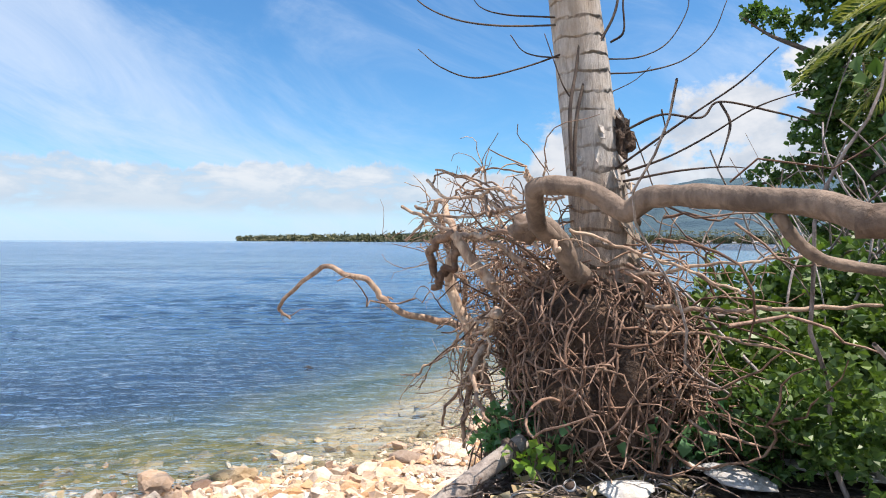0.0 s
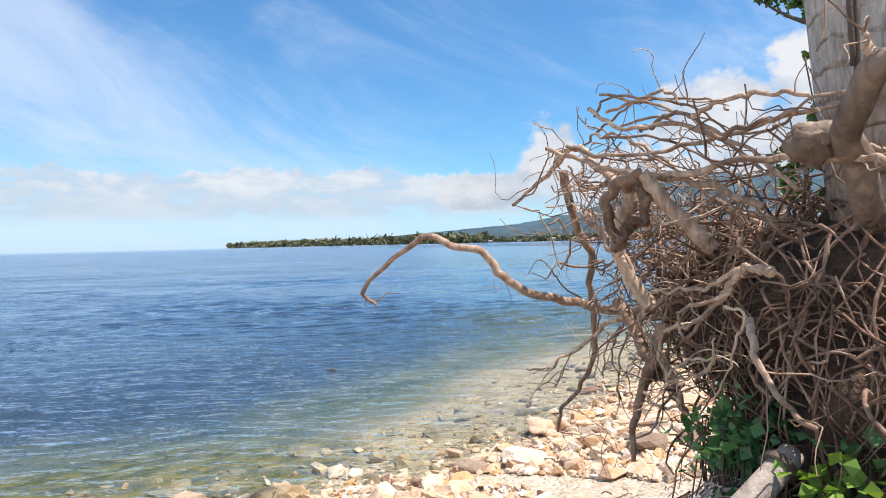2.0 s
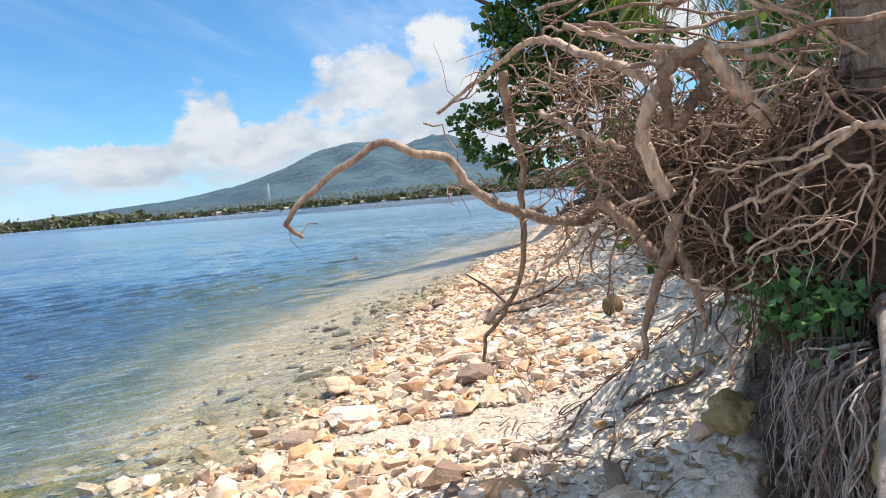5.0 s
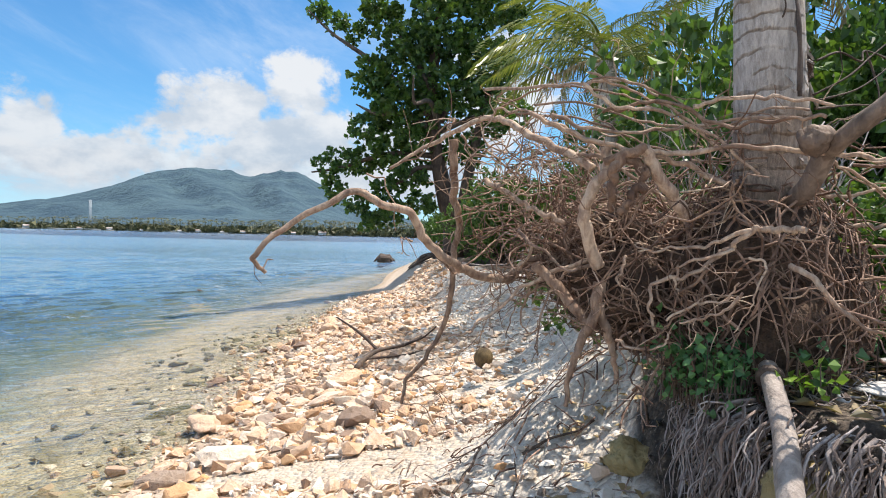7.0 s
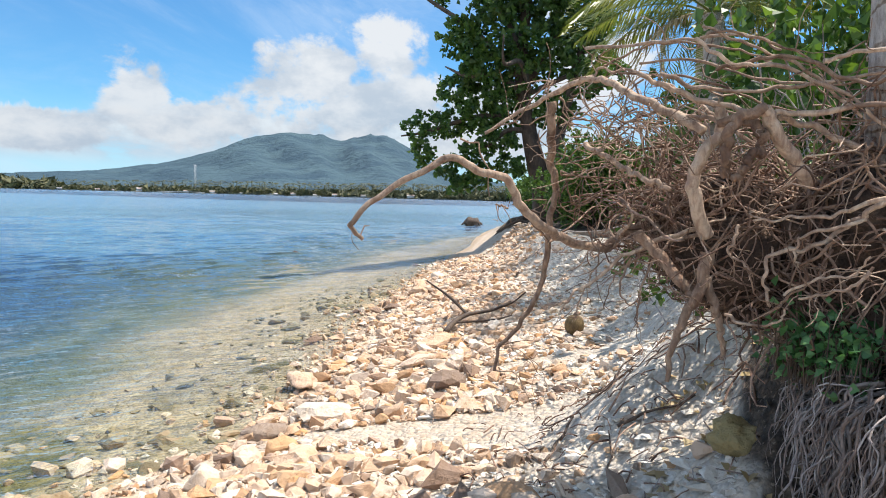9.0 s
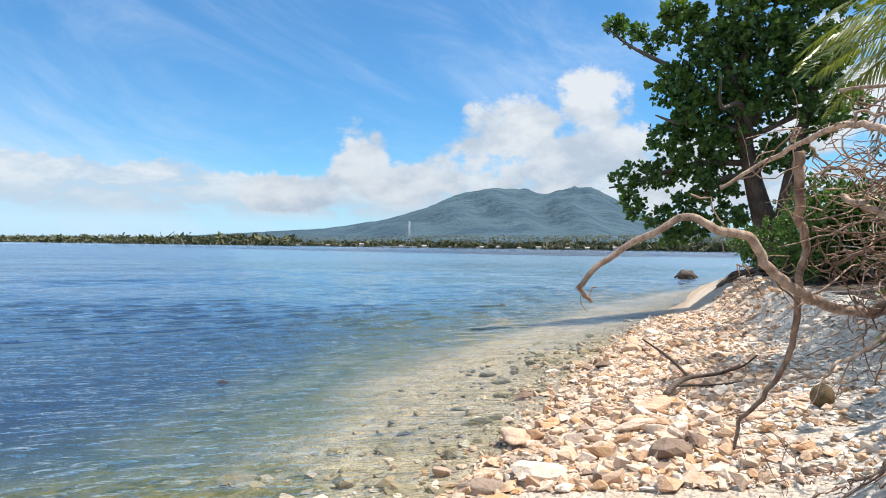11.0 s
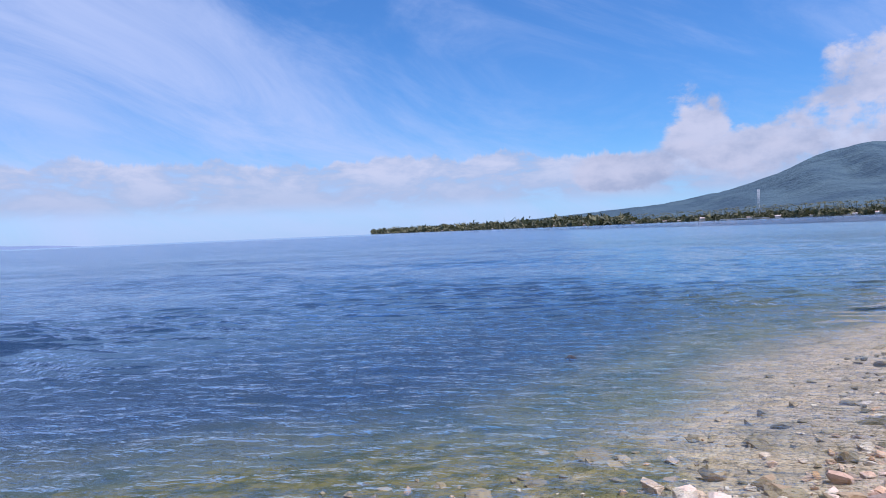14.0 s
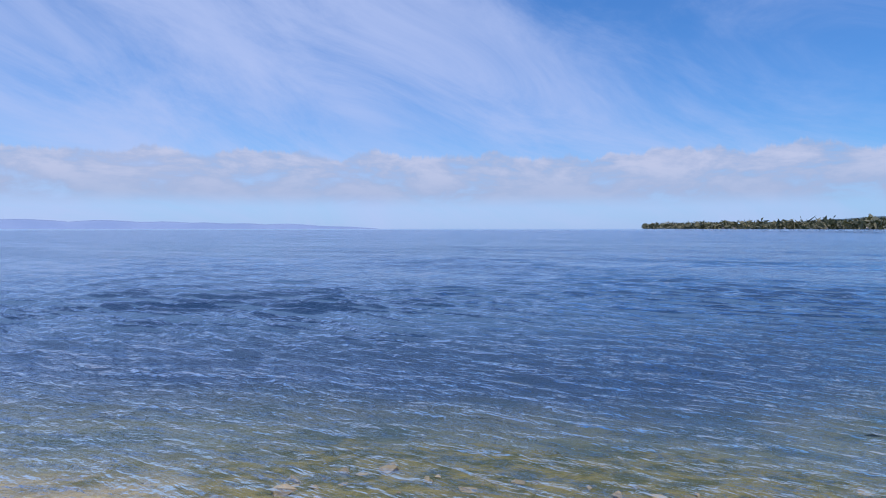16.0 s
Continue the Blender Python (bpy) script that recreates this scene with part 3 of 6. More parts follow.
def build_water():
    dense = np.radians(np.arange(-72, 84.01, 0.30))
    rest = np.radians(np.arange(90, 285.01, 6.5))
    turns = np.concatenate((dense, rest))
    reach = [0.5, 2.0, 3.2]
    while reach[-1] < 70:
        reach.append(reach[-1] + max(0.028, 0.0048 * reach[-1]))
    reach = np.concatenate((reach, 70 + (3400 - 70) * np.linspace(0, 1, 40)[1:] ** 3))
    A, R = np.meshgrid(turns, reach)
    X, Y = -1.5 + R * np.sin(A), 2.5 + R * np.cos(A)
    Z = wave_height(X, Y, np.maximum(0.028, 0.0052 * R))
    m, n = X.shape
    idx = np.arange(n * m).reshape(m, n)
    nxt = np.roll(idx, -1, 1)
    quads = np.stack((idx[:-1], idx[1:], nxt[1:], nxt[:-1]), -1).reshape(-1, 4)
    me = bpy.data.meshes.new("water")
    me.vertices.add(n * m)
    me.vertices.foreach_set("co", np.stack((X, Y, Z), -1).ravel())
    me.loops.add(quads.size)
    me.loops.foreach_set("vertex_index", quads[:, ::-1].ravel())
    me.polygons.add(len(quads))
    me.polygons.foreach_set("loop_start", np.arange(len(quads)) * 4)
    me.polygons.foreach_set("use_smooth", np.ones(len(quads), bool))
    for name, val in (("offshore", np.clip(-line_distance(X, Y, SHORE), -60, 60)), ("outward", np.clip(R, 0, 200))):
        a = me.attributes.new(name, "FLOAT", "POINT")
        a.data.foreach_set("value", val.ravel())
    me.materials.append(M_WATER)
    me.update()
    me.validate()
    ob = tagged(new("water", me), "clear blue rippled sea, shallow and greenish at the shore", "sea", kind="structure")
    ob.visible_shadow = False


build_ground()
build_water()


# ---------------------------------------------------------------- far shore
def coast_y(u):
    """How far ahead the opposite coast lies, by its bearing (x over y)."""
    return float(np.interp(u, (-0.306, -0.15, 0.0, 0.27, 0.6, 0.9, 1.6), (2700, 2000, 1500, 1000, 720, 560, 420)))


def skyline(u):
    """Height of the hills over the horizon, by bearing."""
    return float(np.interp(u, (-0.30, -0.1, 0.014, 0.146, 0.234, 0.304, 0.357, 0.41, 0.45, 0.489, 0.518, 0.545, 0.575, 0.612, 0.647, 0.70, 0.80, 1.0, 1.5),
                           (0.002, 0.008, 0.016, 0.026, 0.041, 0.062, 0.086, 0.0975, 0.100, 0.0995, 0.0915, 0.100, 0.1085, 0.1075, 0.095, 0.070, 0.040, 0.025, 0.02)))


def build_hills():
    us = np.linspace(-0.306, 1.5, 220)
    steps = np.linspace(0, 1, 34)
    verts, faces = [], []
    for u in us:
        c = coast_y(u)
        back = min(3000.0, 4200 / math.hypot(1, u))
        back = max(back, c + 60)
        for s in steps:
            y = c + (back - c) * s
            rise = s ** 1.6
            fold = 1 + 0.10 * math.sin(u * 60 + s * 9) * math.sin(s * math.pi) + 0.16 * (noise.noise((u * 14, s * 3, 0.3))) * math.sin(s * math.pi)
            ragged = 1 + 0.035 * noise.fractal((u * 55, 0.0, 2.0), 1.0, 2.0, 4)
            z = skyline(u) * ragged * back * (rise * fold if s < 1 else 1.0)
            verts.append((u * y, y, 0.6 + 3 * min(1, s * 12) + z))
    k = len(steps)
    for i in range(len(us) - 1):
        for j in range(k - 1):
            a = i * k + j
            faces.append((a, a + k, a + k + 1, a + 1))
    h = Heap()
    h.add(verts, faces)
    ob = part("mountain_backdrop", h, M_HILL, label="forested mountain with two blunt peaks across the bay, painted haze blue-green")
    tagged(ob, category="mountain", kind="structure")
    isle = Heap()
    n = 60
    pts = []
    for i in range(n):
        a = radians(40 + 48 * i / (n - 1))
        hgt = 48 * math.sin(math.pi * i / (n - 1)) ** 0.8 * (0.65 + 0.5 * abs(noise.noise((i * 0.16, 0.2, 0.0))))
        for dr, z in ((3280, -2), (3330, hgt * 0.7 + 0.5), (3380, hgt + 1), (3480, -2)):
            pts.append((-dr * math.sin(a), dr * math.cos(a), z))
    isle.add(pts, [(i * 4 + j, i * 4 + j + 1, i * 4 + j + 5, i * 4 + j + 4) for i in range(n - 1) for j in range(3)])
    tagged(part("island_backdrop", isle, M_ISLE, label="low hazy blue island on the horizon"), category="island", kind="structure")


def far_palm(h, x, y, z, tall, rng):
    tube(h, [(x, y, z), (x + rng.uniform(-.05, .05) * tall, y, z + tall)], 0.28, 0.2, 3, ends=False, steps=2)
    for k in range(7):
        a = k * 0.9 + rng.uniform(0, 0.5)
        L = rng.uniform(2.6, 4.0)
        c, s = math.cos(a), math.sin(a)
        w = 0.7
        p0 = (x, y, z + tall)
        p1 = (x + c * L * 0.6, y + s * L * 0.6, z + tall + rng.uniform(0.4, 1.3))
        p2 = (x + c * L, y + s * L, z + tall - rng.uniform(0.3, 1.6))
        h.add([p0, (p1[0] - s * w, p1[1] + c * w, p1[2] - 0.3), p1, (p1[0] + s * w, p1[1] - c * w, p1[2] - 0.3), p2],
              [(0, 1, 2), (0, 2, 3), (1, 4, 2), (2, 4, 3)])


def far_bush(h, x, y, z, r, rng):
    n = 26
    for _ in range(n):
        v = rng.normal(size=3)
        v /= np.linalg.norm(v)
        v[2] = abs(v[2])
        c = np.array((x, y, z)) + v * (r, r, r * 1.1)
        s = r * rng.uniform(0.3, 0.6)
        q = rng.normal(size=(3, 3)) * s
        h.add(c + q, [(0, 1, 2)])


def build_coast():
    rng = np.random.default_rng(11)
    grove, woods = Heap(), Heap()
    u = -0.303
    while u < 1.3:
        c = coast_y(u)
        px = c * math.hypot(1, u) / 1138
        for row in range(3):
            y = c + 12 + row * 30 + rng.uniform(-8, 14)
            uu = u + rng.uniform(-0.002, 0.002)
            if uu > 0.02 and rng.random() < 0.72 or rng.random() < 0.10:
                far_palm(grove, uu * y, y, 1.0 + row * 1.5, rng.uniform(9, 17), rng)
            tall = 11 if uu < 0.1 else 5.5
            far_bush(woods, uu * y, y + 4, 0.5 + row * (4.0 if uu < 0.05 else 1.5), rng.uniform(0.6, 1.1) * tall, rng)
        u += 0.0036
    tagged(part("far_palm_grove", grove, M_FARWOOD, label="row of coconut palms along the opposite coast", smooth=False), category="palm grove", kind="stuff")
    tagged(part("far_woods", woods, M_FARWOOD, label="dark green woods along the opposite coast", smooth=False), category="woods", kind="stuff")
    # small white houses by the water
    def house(w, d, hgt):
        t = thing("house", (0, 0, 0), "small white beach house with a tin roof on the far coast", "house", "houses on the opposite coast")
        wall = Heap()
        wall.add([(sx * w / 2, sy * d / 2, z) for z in (0, hgt) for sx, sy in ((-1, -1), (1, -1), (1, 1), (-1, 1))],
                 [(0, 1, 5, 4), (1, 2, 6, 5), (2, 3, 7, 6), (3, 0, 4, 7)])
        part("wall", wall, M_WALLW, t, smooth=False)
        roof = Heap()
        e = 0.6
        roof.add([(-w / 2 - e, -d / 2 - e, hgt - 0.2), (w / 2 + e, -d / 2 - e, hgt - 0.2), (w / 2 + e, d / 2 + e, hgt - 0.2), (-w / 2 - e, d / 2 + e, hgt - 0.2),
                  (-w / 2 - e, 0, hgt + d * 0.28), (w / 2 + e, 0, hgt + d * 0.28)], [(0, 1, 5, 4), (2, 3, 4, 5), (1, 2, 5), (3, 0, 4), (3, 2, 1, 0)])
        part("roof", roof, M_ROOF, t, smooth=False)
        door = Heap()
        door.add([(-0.6, -d / 2 - 0.05, 0), (0.6, -d / 2 - 0.05, 0), (0.6, -d / 2 - 0.05, 2.2), (-0.6, -d / 2 - 0.05, 2.2),
                  (-0.6, -d / 2 + 0.05, 0), (0.6, -d / 2 + 0.05, 0), (0.6, -d / 2 + 0.05, 2.2), (-0.6, -d / 2 + 0.05, 2.2)],
                 [(0, 1, 2, 3), (3, 2, 6, 7), (0, 3, 7, 4), (1, 5, 6, 2)])
        part("door", door, M_STEEL, t, smooth=False)
        return t
    kinds = [house(9, 6, 3.2), house(14, 8, 4.6)]
    first = [True, True]
    spots = [-0.245, -0.215, -0.19, -0.175, -0.150, -0.11, -0.06, -0.015, 0.03, 0.10, 0.145, 0.165, 0.20, 0.262, 0.30, 0.345, 0.40, 0.43, 0.468, 0.505, 0.56, 0.60, 0.66]
    for i, uu in enumerate(spots):
        y = coast_y(uu) + rng.uniform(2, 7)
        m = pose(uu * y, y, 0.7, 0, 0, math.degrees(-math.atan(uu)) + rng.uniform(-14, 14)) @ Matrix.Scale(0.45 + 0.45 * rng.random(), 4)
        k = int(rng.random() < 0.35)
        if first[k]:
            first[k] = False
            kinds[k].matrix_basis = m
        else:
            copy_thing(kinds[k], m.copy() @ Matrix.Diagonal((*[1 / s for s in kinds[k].scale], 1)))
    # moored outrigger boats
    def boat():
        t = thing("outrigger_boat", (0, 0, 0), "small dark wooden outrigger boat moored by the far coast", "boat", "boats off the opposite coast")
        hull = Heap()
        rows = [(-6.0, 0.15, 1.5), (-4.0, 0.75, 1.05), (0.0, 0.95, 0.9), (4.0, 0.75, 1.05), (6.2, 0.12, 1.7)]
        verts = [q for x, w, z in rows for q in ((x, -w, z), (x, -w * 0.45, -0.25), (x, w * 0.45, -0.25), (x, w, z))]
        faces = [(4 * i + k, 4 * i + 4 + k, 4 * i + 5 + k, 4 * i + 1 + k) for i in range(4) for k in range(3)] + [(4 * i, 4 * i + 3, 4 * i + 7, 4 * i + 4) for i in range(4)]
        hull.add(verts, faces)
        part("hull", hull, M_FARBARK, t, "dark wooden hull", smooth=False)
        cab = Heap()
        cab.add([(x, y, z) for z in (0.8, 2.3) for x, y in ((-1.8, -0.7), (1.6, -0.7), (1.6, 0.7), (-1.8, 0.7))], [(0, 1, 5, 4), (1, 2, 6, 5), (2, 3, 7, 6), (3, 0, 4, 7), (4, 5, 6, 7)])
        part("cabin", cab, M_WALLW, t, "pale cabin", smooth=False)
        for side in (-1, 1):
            arm = Heap()
            tube(arm, [(-4.5, side * 3.2, 0.1), (4.5, side * 3.2, 0.1)], 0.12, 0.10, 5, steps=3)
            part("float", arm, M_FARBARK, t)
        for x in (-2.5, 2.5):
            arm = Heap()
            tube(arm, [(x, -3.2, 0.15), (x, 0, 1.15), (x, 3.2, 0.15)], 0.08, 0.08, 4, steps=6)
            part("outrigger_arm", arm, M_FARBARK, t)
        return t

    ship = boat()
    for i, uu in enumerate((0.195, 0.236, 0.282, 0.300, 0.392, 0.47)):
        y = coast_y(uu) - 14 - 6 * (i % 3)
        m = pose(uu * y, y, 0.0, 0, 0, math.degrees(-math.atan(uu)) + (12, -20, 8, 25, -10, 5)[i])
        if i:
            copy_thing(ship, m)
        else:
            ship.matrix_basis = m
    # lattice mast
    mx, my = 0.275 * 1030, 1030.0
    t = thing("radio_mast", (mx, my, 1.5), "thin grey lattice radio mast behind the palms", "mast")
    base = Heap()
    base.add([(mx + sx * 2.4, my + sy * 2.4, z) for z in (0.5, 1.8) for sx, sy in ((-1, -1), (1, -1), (1, 1), (-1, 1))],
             [(0, 1, 5, 4), (1, 2, 6, 5), (2, 3, 7, 6), (3, 0, 4, 7), (4, 5, 6, 7)])
    part("footing", base, M_WALLW, t, smooth=False)
    corners = [(mx + 1.5 * math.cos(a), my + 1.5 * math.sin(a)) for a in (0.3, 2.4, 4.5)]
    for c in corners:
        leg = Heap()
        tube(leg, [(*c, 1.5), (*c, 44)], 0.22, 0.16, 4, steps=2)
        part("leg", leg, M_STEEL, t)
    for k in range(14):
        br = Heap()
        a, b = corners[k % 3], corners[(k + 1) % 3]
        tube(br, [(*a, 2 + k * 3), (*b, 5 + k * 3)], 0.10, 0.10, 3, steps=2)
        part("brace", br, M_STEEL, t)
    # long low jetty with boats' shelter
    jx, jy = 0.255 * 985, 985.0
    t = thing("jetty", (jx, jy, 0), "low grey concrete jetty on the far coast", "jetty")
    deck = Heap()
    deck.add([(jx + sx * 32, jy + sy * 3, z) for z in (1.4, 2.1) for sx, sy in ((-1, -1), (1, -1), (1, 1), (-1, 1))],
             [(0, 1, 5, 4), (1, 2, 6, 5), (2, 3, 7, 6), (3, 0, 4, 7), (4, 5, 6, 7), (3, 2, 1, 0)])
    part("deck", deck, M_WALLW, t, smooth=False)
    for k in range(9):
        pile = Heap()
        tube(pile, [(jx - 30 + k * 7.5, jy, -2.0), (jx - 30 + k * 7.5, jy, 1.6)], 0.4, 0.4, 6, steps=2)
        part("pile", pile, M_FARBARK, t)


build_hills()
build_coast()

# ---------------------------------------------------------------- the uprooted stump and its roots
rng = np.random.default_rng(5)
stump = thing("uprooted_root_plate", (0.95, 3.95, 1.40), "uprooted tangle of weathered brown tree roots on the bank", "tree roots")


def core(name, centre, size, seed, mat, label):
    """A lump of earth and matted root."""
    bm = bmesh.new()
    bmesh.ops.create_icosphere(bm, subdivisions=3 if size[0] < 0.1 else 4, radius=1)
    for v in bm.verts:
        n1 = noise.noise(v.co * 1.6 + Vector((seed, 0, 0)))
        n2 = noise.noise(v.co * 4.5 + Vector((0, seed, 0)))
        v.co = Vector(centre) + Vector(v.co[i] * size[i] for i in range(3)) * (1 + 0.35 * n1 + 0.18 * n2)
    me = bpy.data.meshes.new(name)
    bm.to_mesh(me)
    bm.free()
    me.polygons.foreach_set("use_smooth", [True] * len(me.polygons))
    me.materials.append(mat)
    part(name, me, mat, stump, label)


SIDE = Heap()


def wander(start, way, length, steps, bend, droop, r):
    """A winding line from start."""
    p, d = np.array(start, float), np.array(way, float)
    d /= np.linalg.norm(d)
    out = [p.copy()]
    for _ in range(steps):
        d = d + r.normal(0, bend, 3) + (0, 0, droop)
        d /= np.linalg.norm(d)
        p = p + d * length / steps
        out.append(p.copy())
    return out


def root(name, pts, r0, r1):
    """One root or limb, with a little gnarl."""
    if name != "limb":
        r0, r1 = r0 * 0.72, r1 * 0.72
    h = Heap()
    limb = name == "limb"
    line = curve_points(pts, 4 * len(pts))
    if not limb:
        line[1:-1] += rng.normal(0, min(r0, 0.018) * (0.55 if r0 < 0.02 else 0.22), (len(line) - 2, 3))
    tube(h, line, r0, r1, 12 if r0 > 0.02 else 7, 0.08 if limb else 0.04 if r0 > 0.02 else 0.16, rng, steps=len(line) * 3)
    if not limb and r0 < 0.04:
        for k in rng.integers(len(line) // 3, len(line) - 1, 3):
            d = line[k + 1] - line[k]
            r = rng.uniform(0.0018, 0.0035)
            tube(SIDE, wander(line[k], d / np.linalg.norm(d) * 0.5 + rng.normal(0, 0.6, 3), rng.uniform(0.08, 0.28), 5, 0.35, -0.1, rng), r, r * 0.5, 4, steps=8, ends=False)
    part(name, h, M_LIMB if limb else M_ROOT, stump, {"limb": "thick grey-brown bent limb", "long_root": "long bare root arching over the beach", "broken_root": "snapped pale root end"}.get(name, ""))


root('long_root', [(0.95, 4.36, 1.94), (0.91, 4.48, 1.92), (0.83, 4.58, 1.89), (0.75, 4.66, 1.8), (0.5, 4.69, 1.85), (0.25, 4.57, 1.91), (0.11, 4.58, 2.0), (0.03, 4.57, 2.11), (-0.11, 4.6, 2.14), (-0.22, 4.63, 2.19), (-0.33, 4.69, 2.13), (-0.45, 4.78, 2.04), (-0.55, 4.84, 1.93), (-0.54, 4.86, 1.89), (-0.49, 4.87, 1.85)], 0.038, 0.011)
root('root', [(0.6, 4.88, 1.82), (0.46, 4.86, 1.91), (0.4, 4.86, 2.0), (0.34, 4.85, 2.06)], 0.008, 0.003)
root('root', [(0.6, 4.88, 1.81), (0.78, 4.85, 1.93), (0.88, 4.85, 1.99), (0.97, 4.83, 2.0)], 0.009, 0.003)
root('root', [(0.16, 4.71, 1.99), (0.12, 4.72, 2.0), (0.1, 4.73, 2.0)], 0.006, 0.003)
root('hanging_root', [(0.44, 4.74, 2.49), (0.47, 4.77, 2.35), (0.53, 4.81, 2.2), (0.6, 4.84, 2.06), (0.59, 4.87, 1.93), (0.62, 4.91, 1.72), (0.63, 4.97, 1.54), (0.56, 5.05, 1.34), (0.48, 5.1, 1.24), (0.46, 5.11, 1.11)], 0.032, 0.0117)
root('pale_root', [(0.22, 4.96, 2.34), (0.32, 4.86, 2.43), (0.4, 4.71, 2.51), (0.42, 4.55, 2.56), (0.46, 4.44, 2.55), (0.47, 4.29, 2.47), (0.5, 4.17, 2.41), (0.52, 4.0, 2.31)], 0.0102, 0.0291)
root('root', [(0.24, 4.94, 2.36), (0.32, 4.84, 2.41), (0.35, 4.76, 2.51), (0.38, 4.66, 2.57)], 0.006, 0.004)
root('root', [(0.43, 4.75, 2.5), (0.4, 4.74, 2.55), (0.43, 4.73, 2.58), (0.38, 4.8, 2.46)], 0.007, 0.003)
root('root', [(0.46, 4.71, 2.51), (0.51, 4.64, 2.41), (0.58, 4.56, 2.4)], 0.008, 0.003)
root('root', [(0.47, 5.11, 1.11), (0.59, 5.08, 1.08), (0.69, 5.08, 0.94), (0.75, 5.08, 0.82)], 0.006, 0.002)
root('root', [(0.51, 5.09, 1.24), (0.6, 5.06, 1.21), (0.73, 5.03, 1.1), (0.77, 5.03, 1.0)], 0.005, 0.002)
root('root', [(0.95, 3.89, 2.2), (0.85, 3.98, 2.28), (0.76, 4.12, 2.42), (0.68, 4.26, 2.52), (0.62, 4.39, 2.59), (0.54, 4.53, 2.62), (0.51, 4.59, 2.59)], 0.014, 0.008)
root('root', [(0.63, 4.33, 2.43), (0.61, 4.39, 2.53), (0.57, 4.46, 2.63), (0.52, 4.53, 2.67), (0.44, 4.41, 2.69), (0.42, 4.31, 2.71)], 0.007, 0.002)
root('root', [(0.55, 4.53, 2.64), (0.61, 4.45, 2.69), (0.66, 4.33, 2.72), (0.76, 4.18, 2.71), (0.86, 4.04, 2.67), (0.87, 3.93, 2.61)], 0.008, 0.006)
root('root', [(0.62, 4.39, 2.64), (0.71, 4.2, 2.64), (0.76, 3.96, 2.55), (0.81, 3.79, 2.5), (0.87, 3.6, 2.49), (0.87, 3.44, 2.54), (0.94, 3.31, 2.53)], 0.008, 0.007)
root('root', [(0.57, 4.46, 2.6), (0.66, 4.22, 2.57), (0.73, 4.03, 2.5), (0.82, 3.83, 2.4), (0.91, 3.64, 2.4), (0.97, 3.46, 2.42)], 0.008, 0.006)
root('root', [(0.65, 4.38, 2.58), (0.69, 4.09, 2.44), (0.77, 3.85, 2.35), (0.87, 3.65, 2.35), (0.95, 3.46, 2.36)], 0.007, 0.006)
root('stub_root', [(0.6, 4.01, 1.9), (0.53, 4.01, 2.0), (0.48, 4.01, 2.12), (0.48, 3.97, 2.22), (0.51, 3.92, 2.3), (0.49, 3.92, 2.39)], 0.041, 0.0282)
root('stub_root', [(0.49, 3.92, 2.33), (0.5, 3.84, 2.33), (0.51, 3.76, 2.29), (0.49, 3.75, 2.22), (0.44, 3.77, 2.17), (0.41, 3.8, 2.12)], 0.0269, 0.0192)
root('root', [(0.49, 3.92, 2.34), (0.51, 4.04, 2.37), (0.53, 4.23, 2.4), (0.53, 4.38, 2.37)], 0.014, 0.008)
root('root', [(0.52, 4.59, 2.29), (0.49, 4.48, 2.24), (0.52, 4.38, 2.17), (0.51, 4.24, 2.12), (0.54, 4.14, 2.08)], 0.018, 0.016)
root('leg_root', [(0.65, 4.03, 1.83), (0.61, 4.03, 1.68), (0.58, 4.07, 1.56), (0.56, 4.11, 1.43), (0.56, 4.13, 1.28)], 0.0388, 0.0128)
root('leg_root', [(0.65, 4.03, 1.73), (0.67, 4.0, 1.61), (0.71, 3.99, 1.51), (0.73, 3.99, 1.38)], 0.0316, 0.0128)
root('leg_root', [(0.57, 4.32, 1.89), (0.6, 4.22, 1.8), (0.62, 4.13, 1.7), (0.64, 4.04, 1.62)], 0.0344, 0.032)
root('root', [(0.59, 4.3, 1.86), (0.59, 4.34, 1.78), (0.57, 4.39, 1.73), (0.54, 4.43, 1.65), (0.54, 4.46, 1.54)], 0.009, 0.003)
root('root', [(0.54, 4.56, 1.88), (0.53, 4.49, 1.76), (0.5, 4.52, 1.68), (0.5, 4.53, 1.57)], 0.007, 0.003)
root('root', [(0.59, 4.36, 1.78), (0.56, 4.39, 1.65), (0.59, 4.36, 1.57), (0.63, 4.32, 1.61)], 0.008, 0.003)
root('root', [(0.63, 3.22, 2.06), (0.66, 3.33, 2.07), (0.65, 3.4, 2.06), (0.64, 3.48, 2.0), (0.63, 3.52, 1.96), (0.59, 3.6, 1.88), (0.54, 3.72, 1.85), (0.53, 3.73, 1.75), (0.56, 3.72, 1.66)], 0.017, 0.007)
root('root', [(0.65, 3.4, 2.06), (0.62, 3.53, 2.01), (0.59, 3.65, 1.99), (0.54, 3.79, 1.97)], 0.013, 0.006)
root('root', [(0.64, 3.46, 1.99), (0.58, 3.55, 1.95), (0.56, 3.63, 1.92), (0.58, 3.65, 1.83), (0.62, 3.64, 1.81)], 0.01, 0.005)
root('root', [(0.61, 3.52, 1.93), (0.57, 3.57, 1.86), (0.56, 3.62, 1.82), (0.58, 3.61, 1.76), (0.54, 3.66, 1.69), (0.51, 3.68, 1.66)], 0.009, 0.004)
root('root', [(0.57, 3.41, 1.82), (0.56, 3.45, 1.77), (0.53, 3.53, 1.73), (0.51, 3.6, 1.71)], 0.009, 0.005)
root('root', [(0.53, 3.66, 1.71), (0.55, 3.56, 1.78), (0.58, 3.47, 1.8), (0.57, 3.41, 1.87)], 0.007, 0.004)
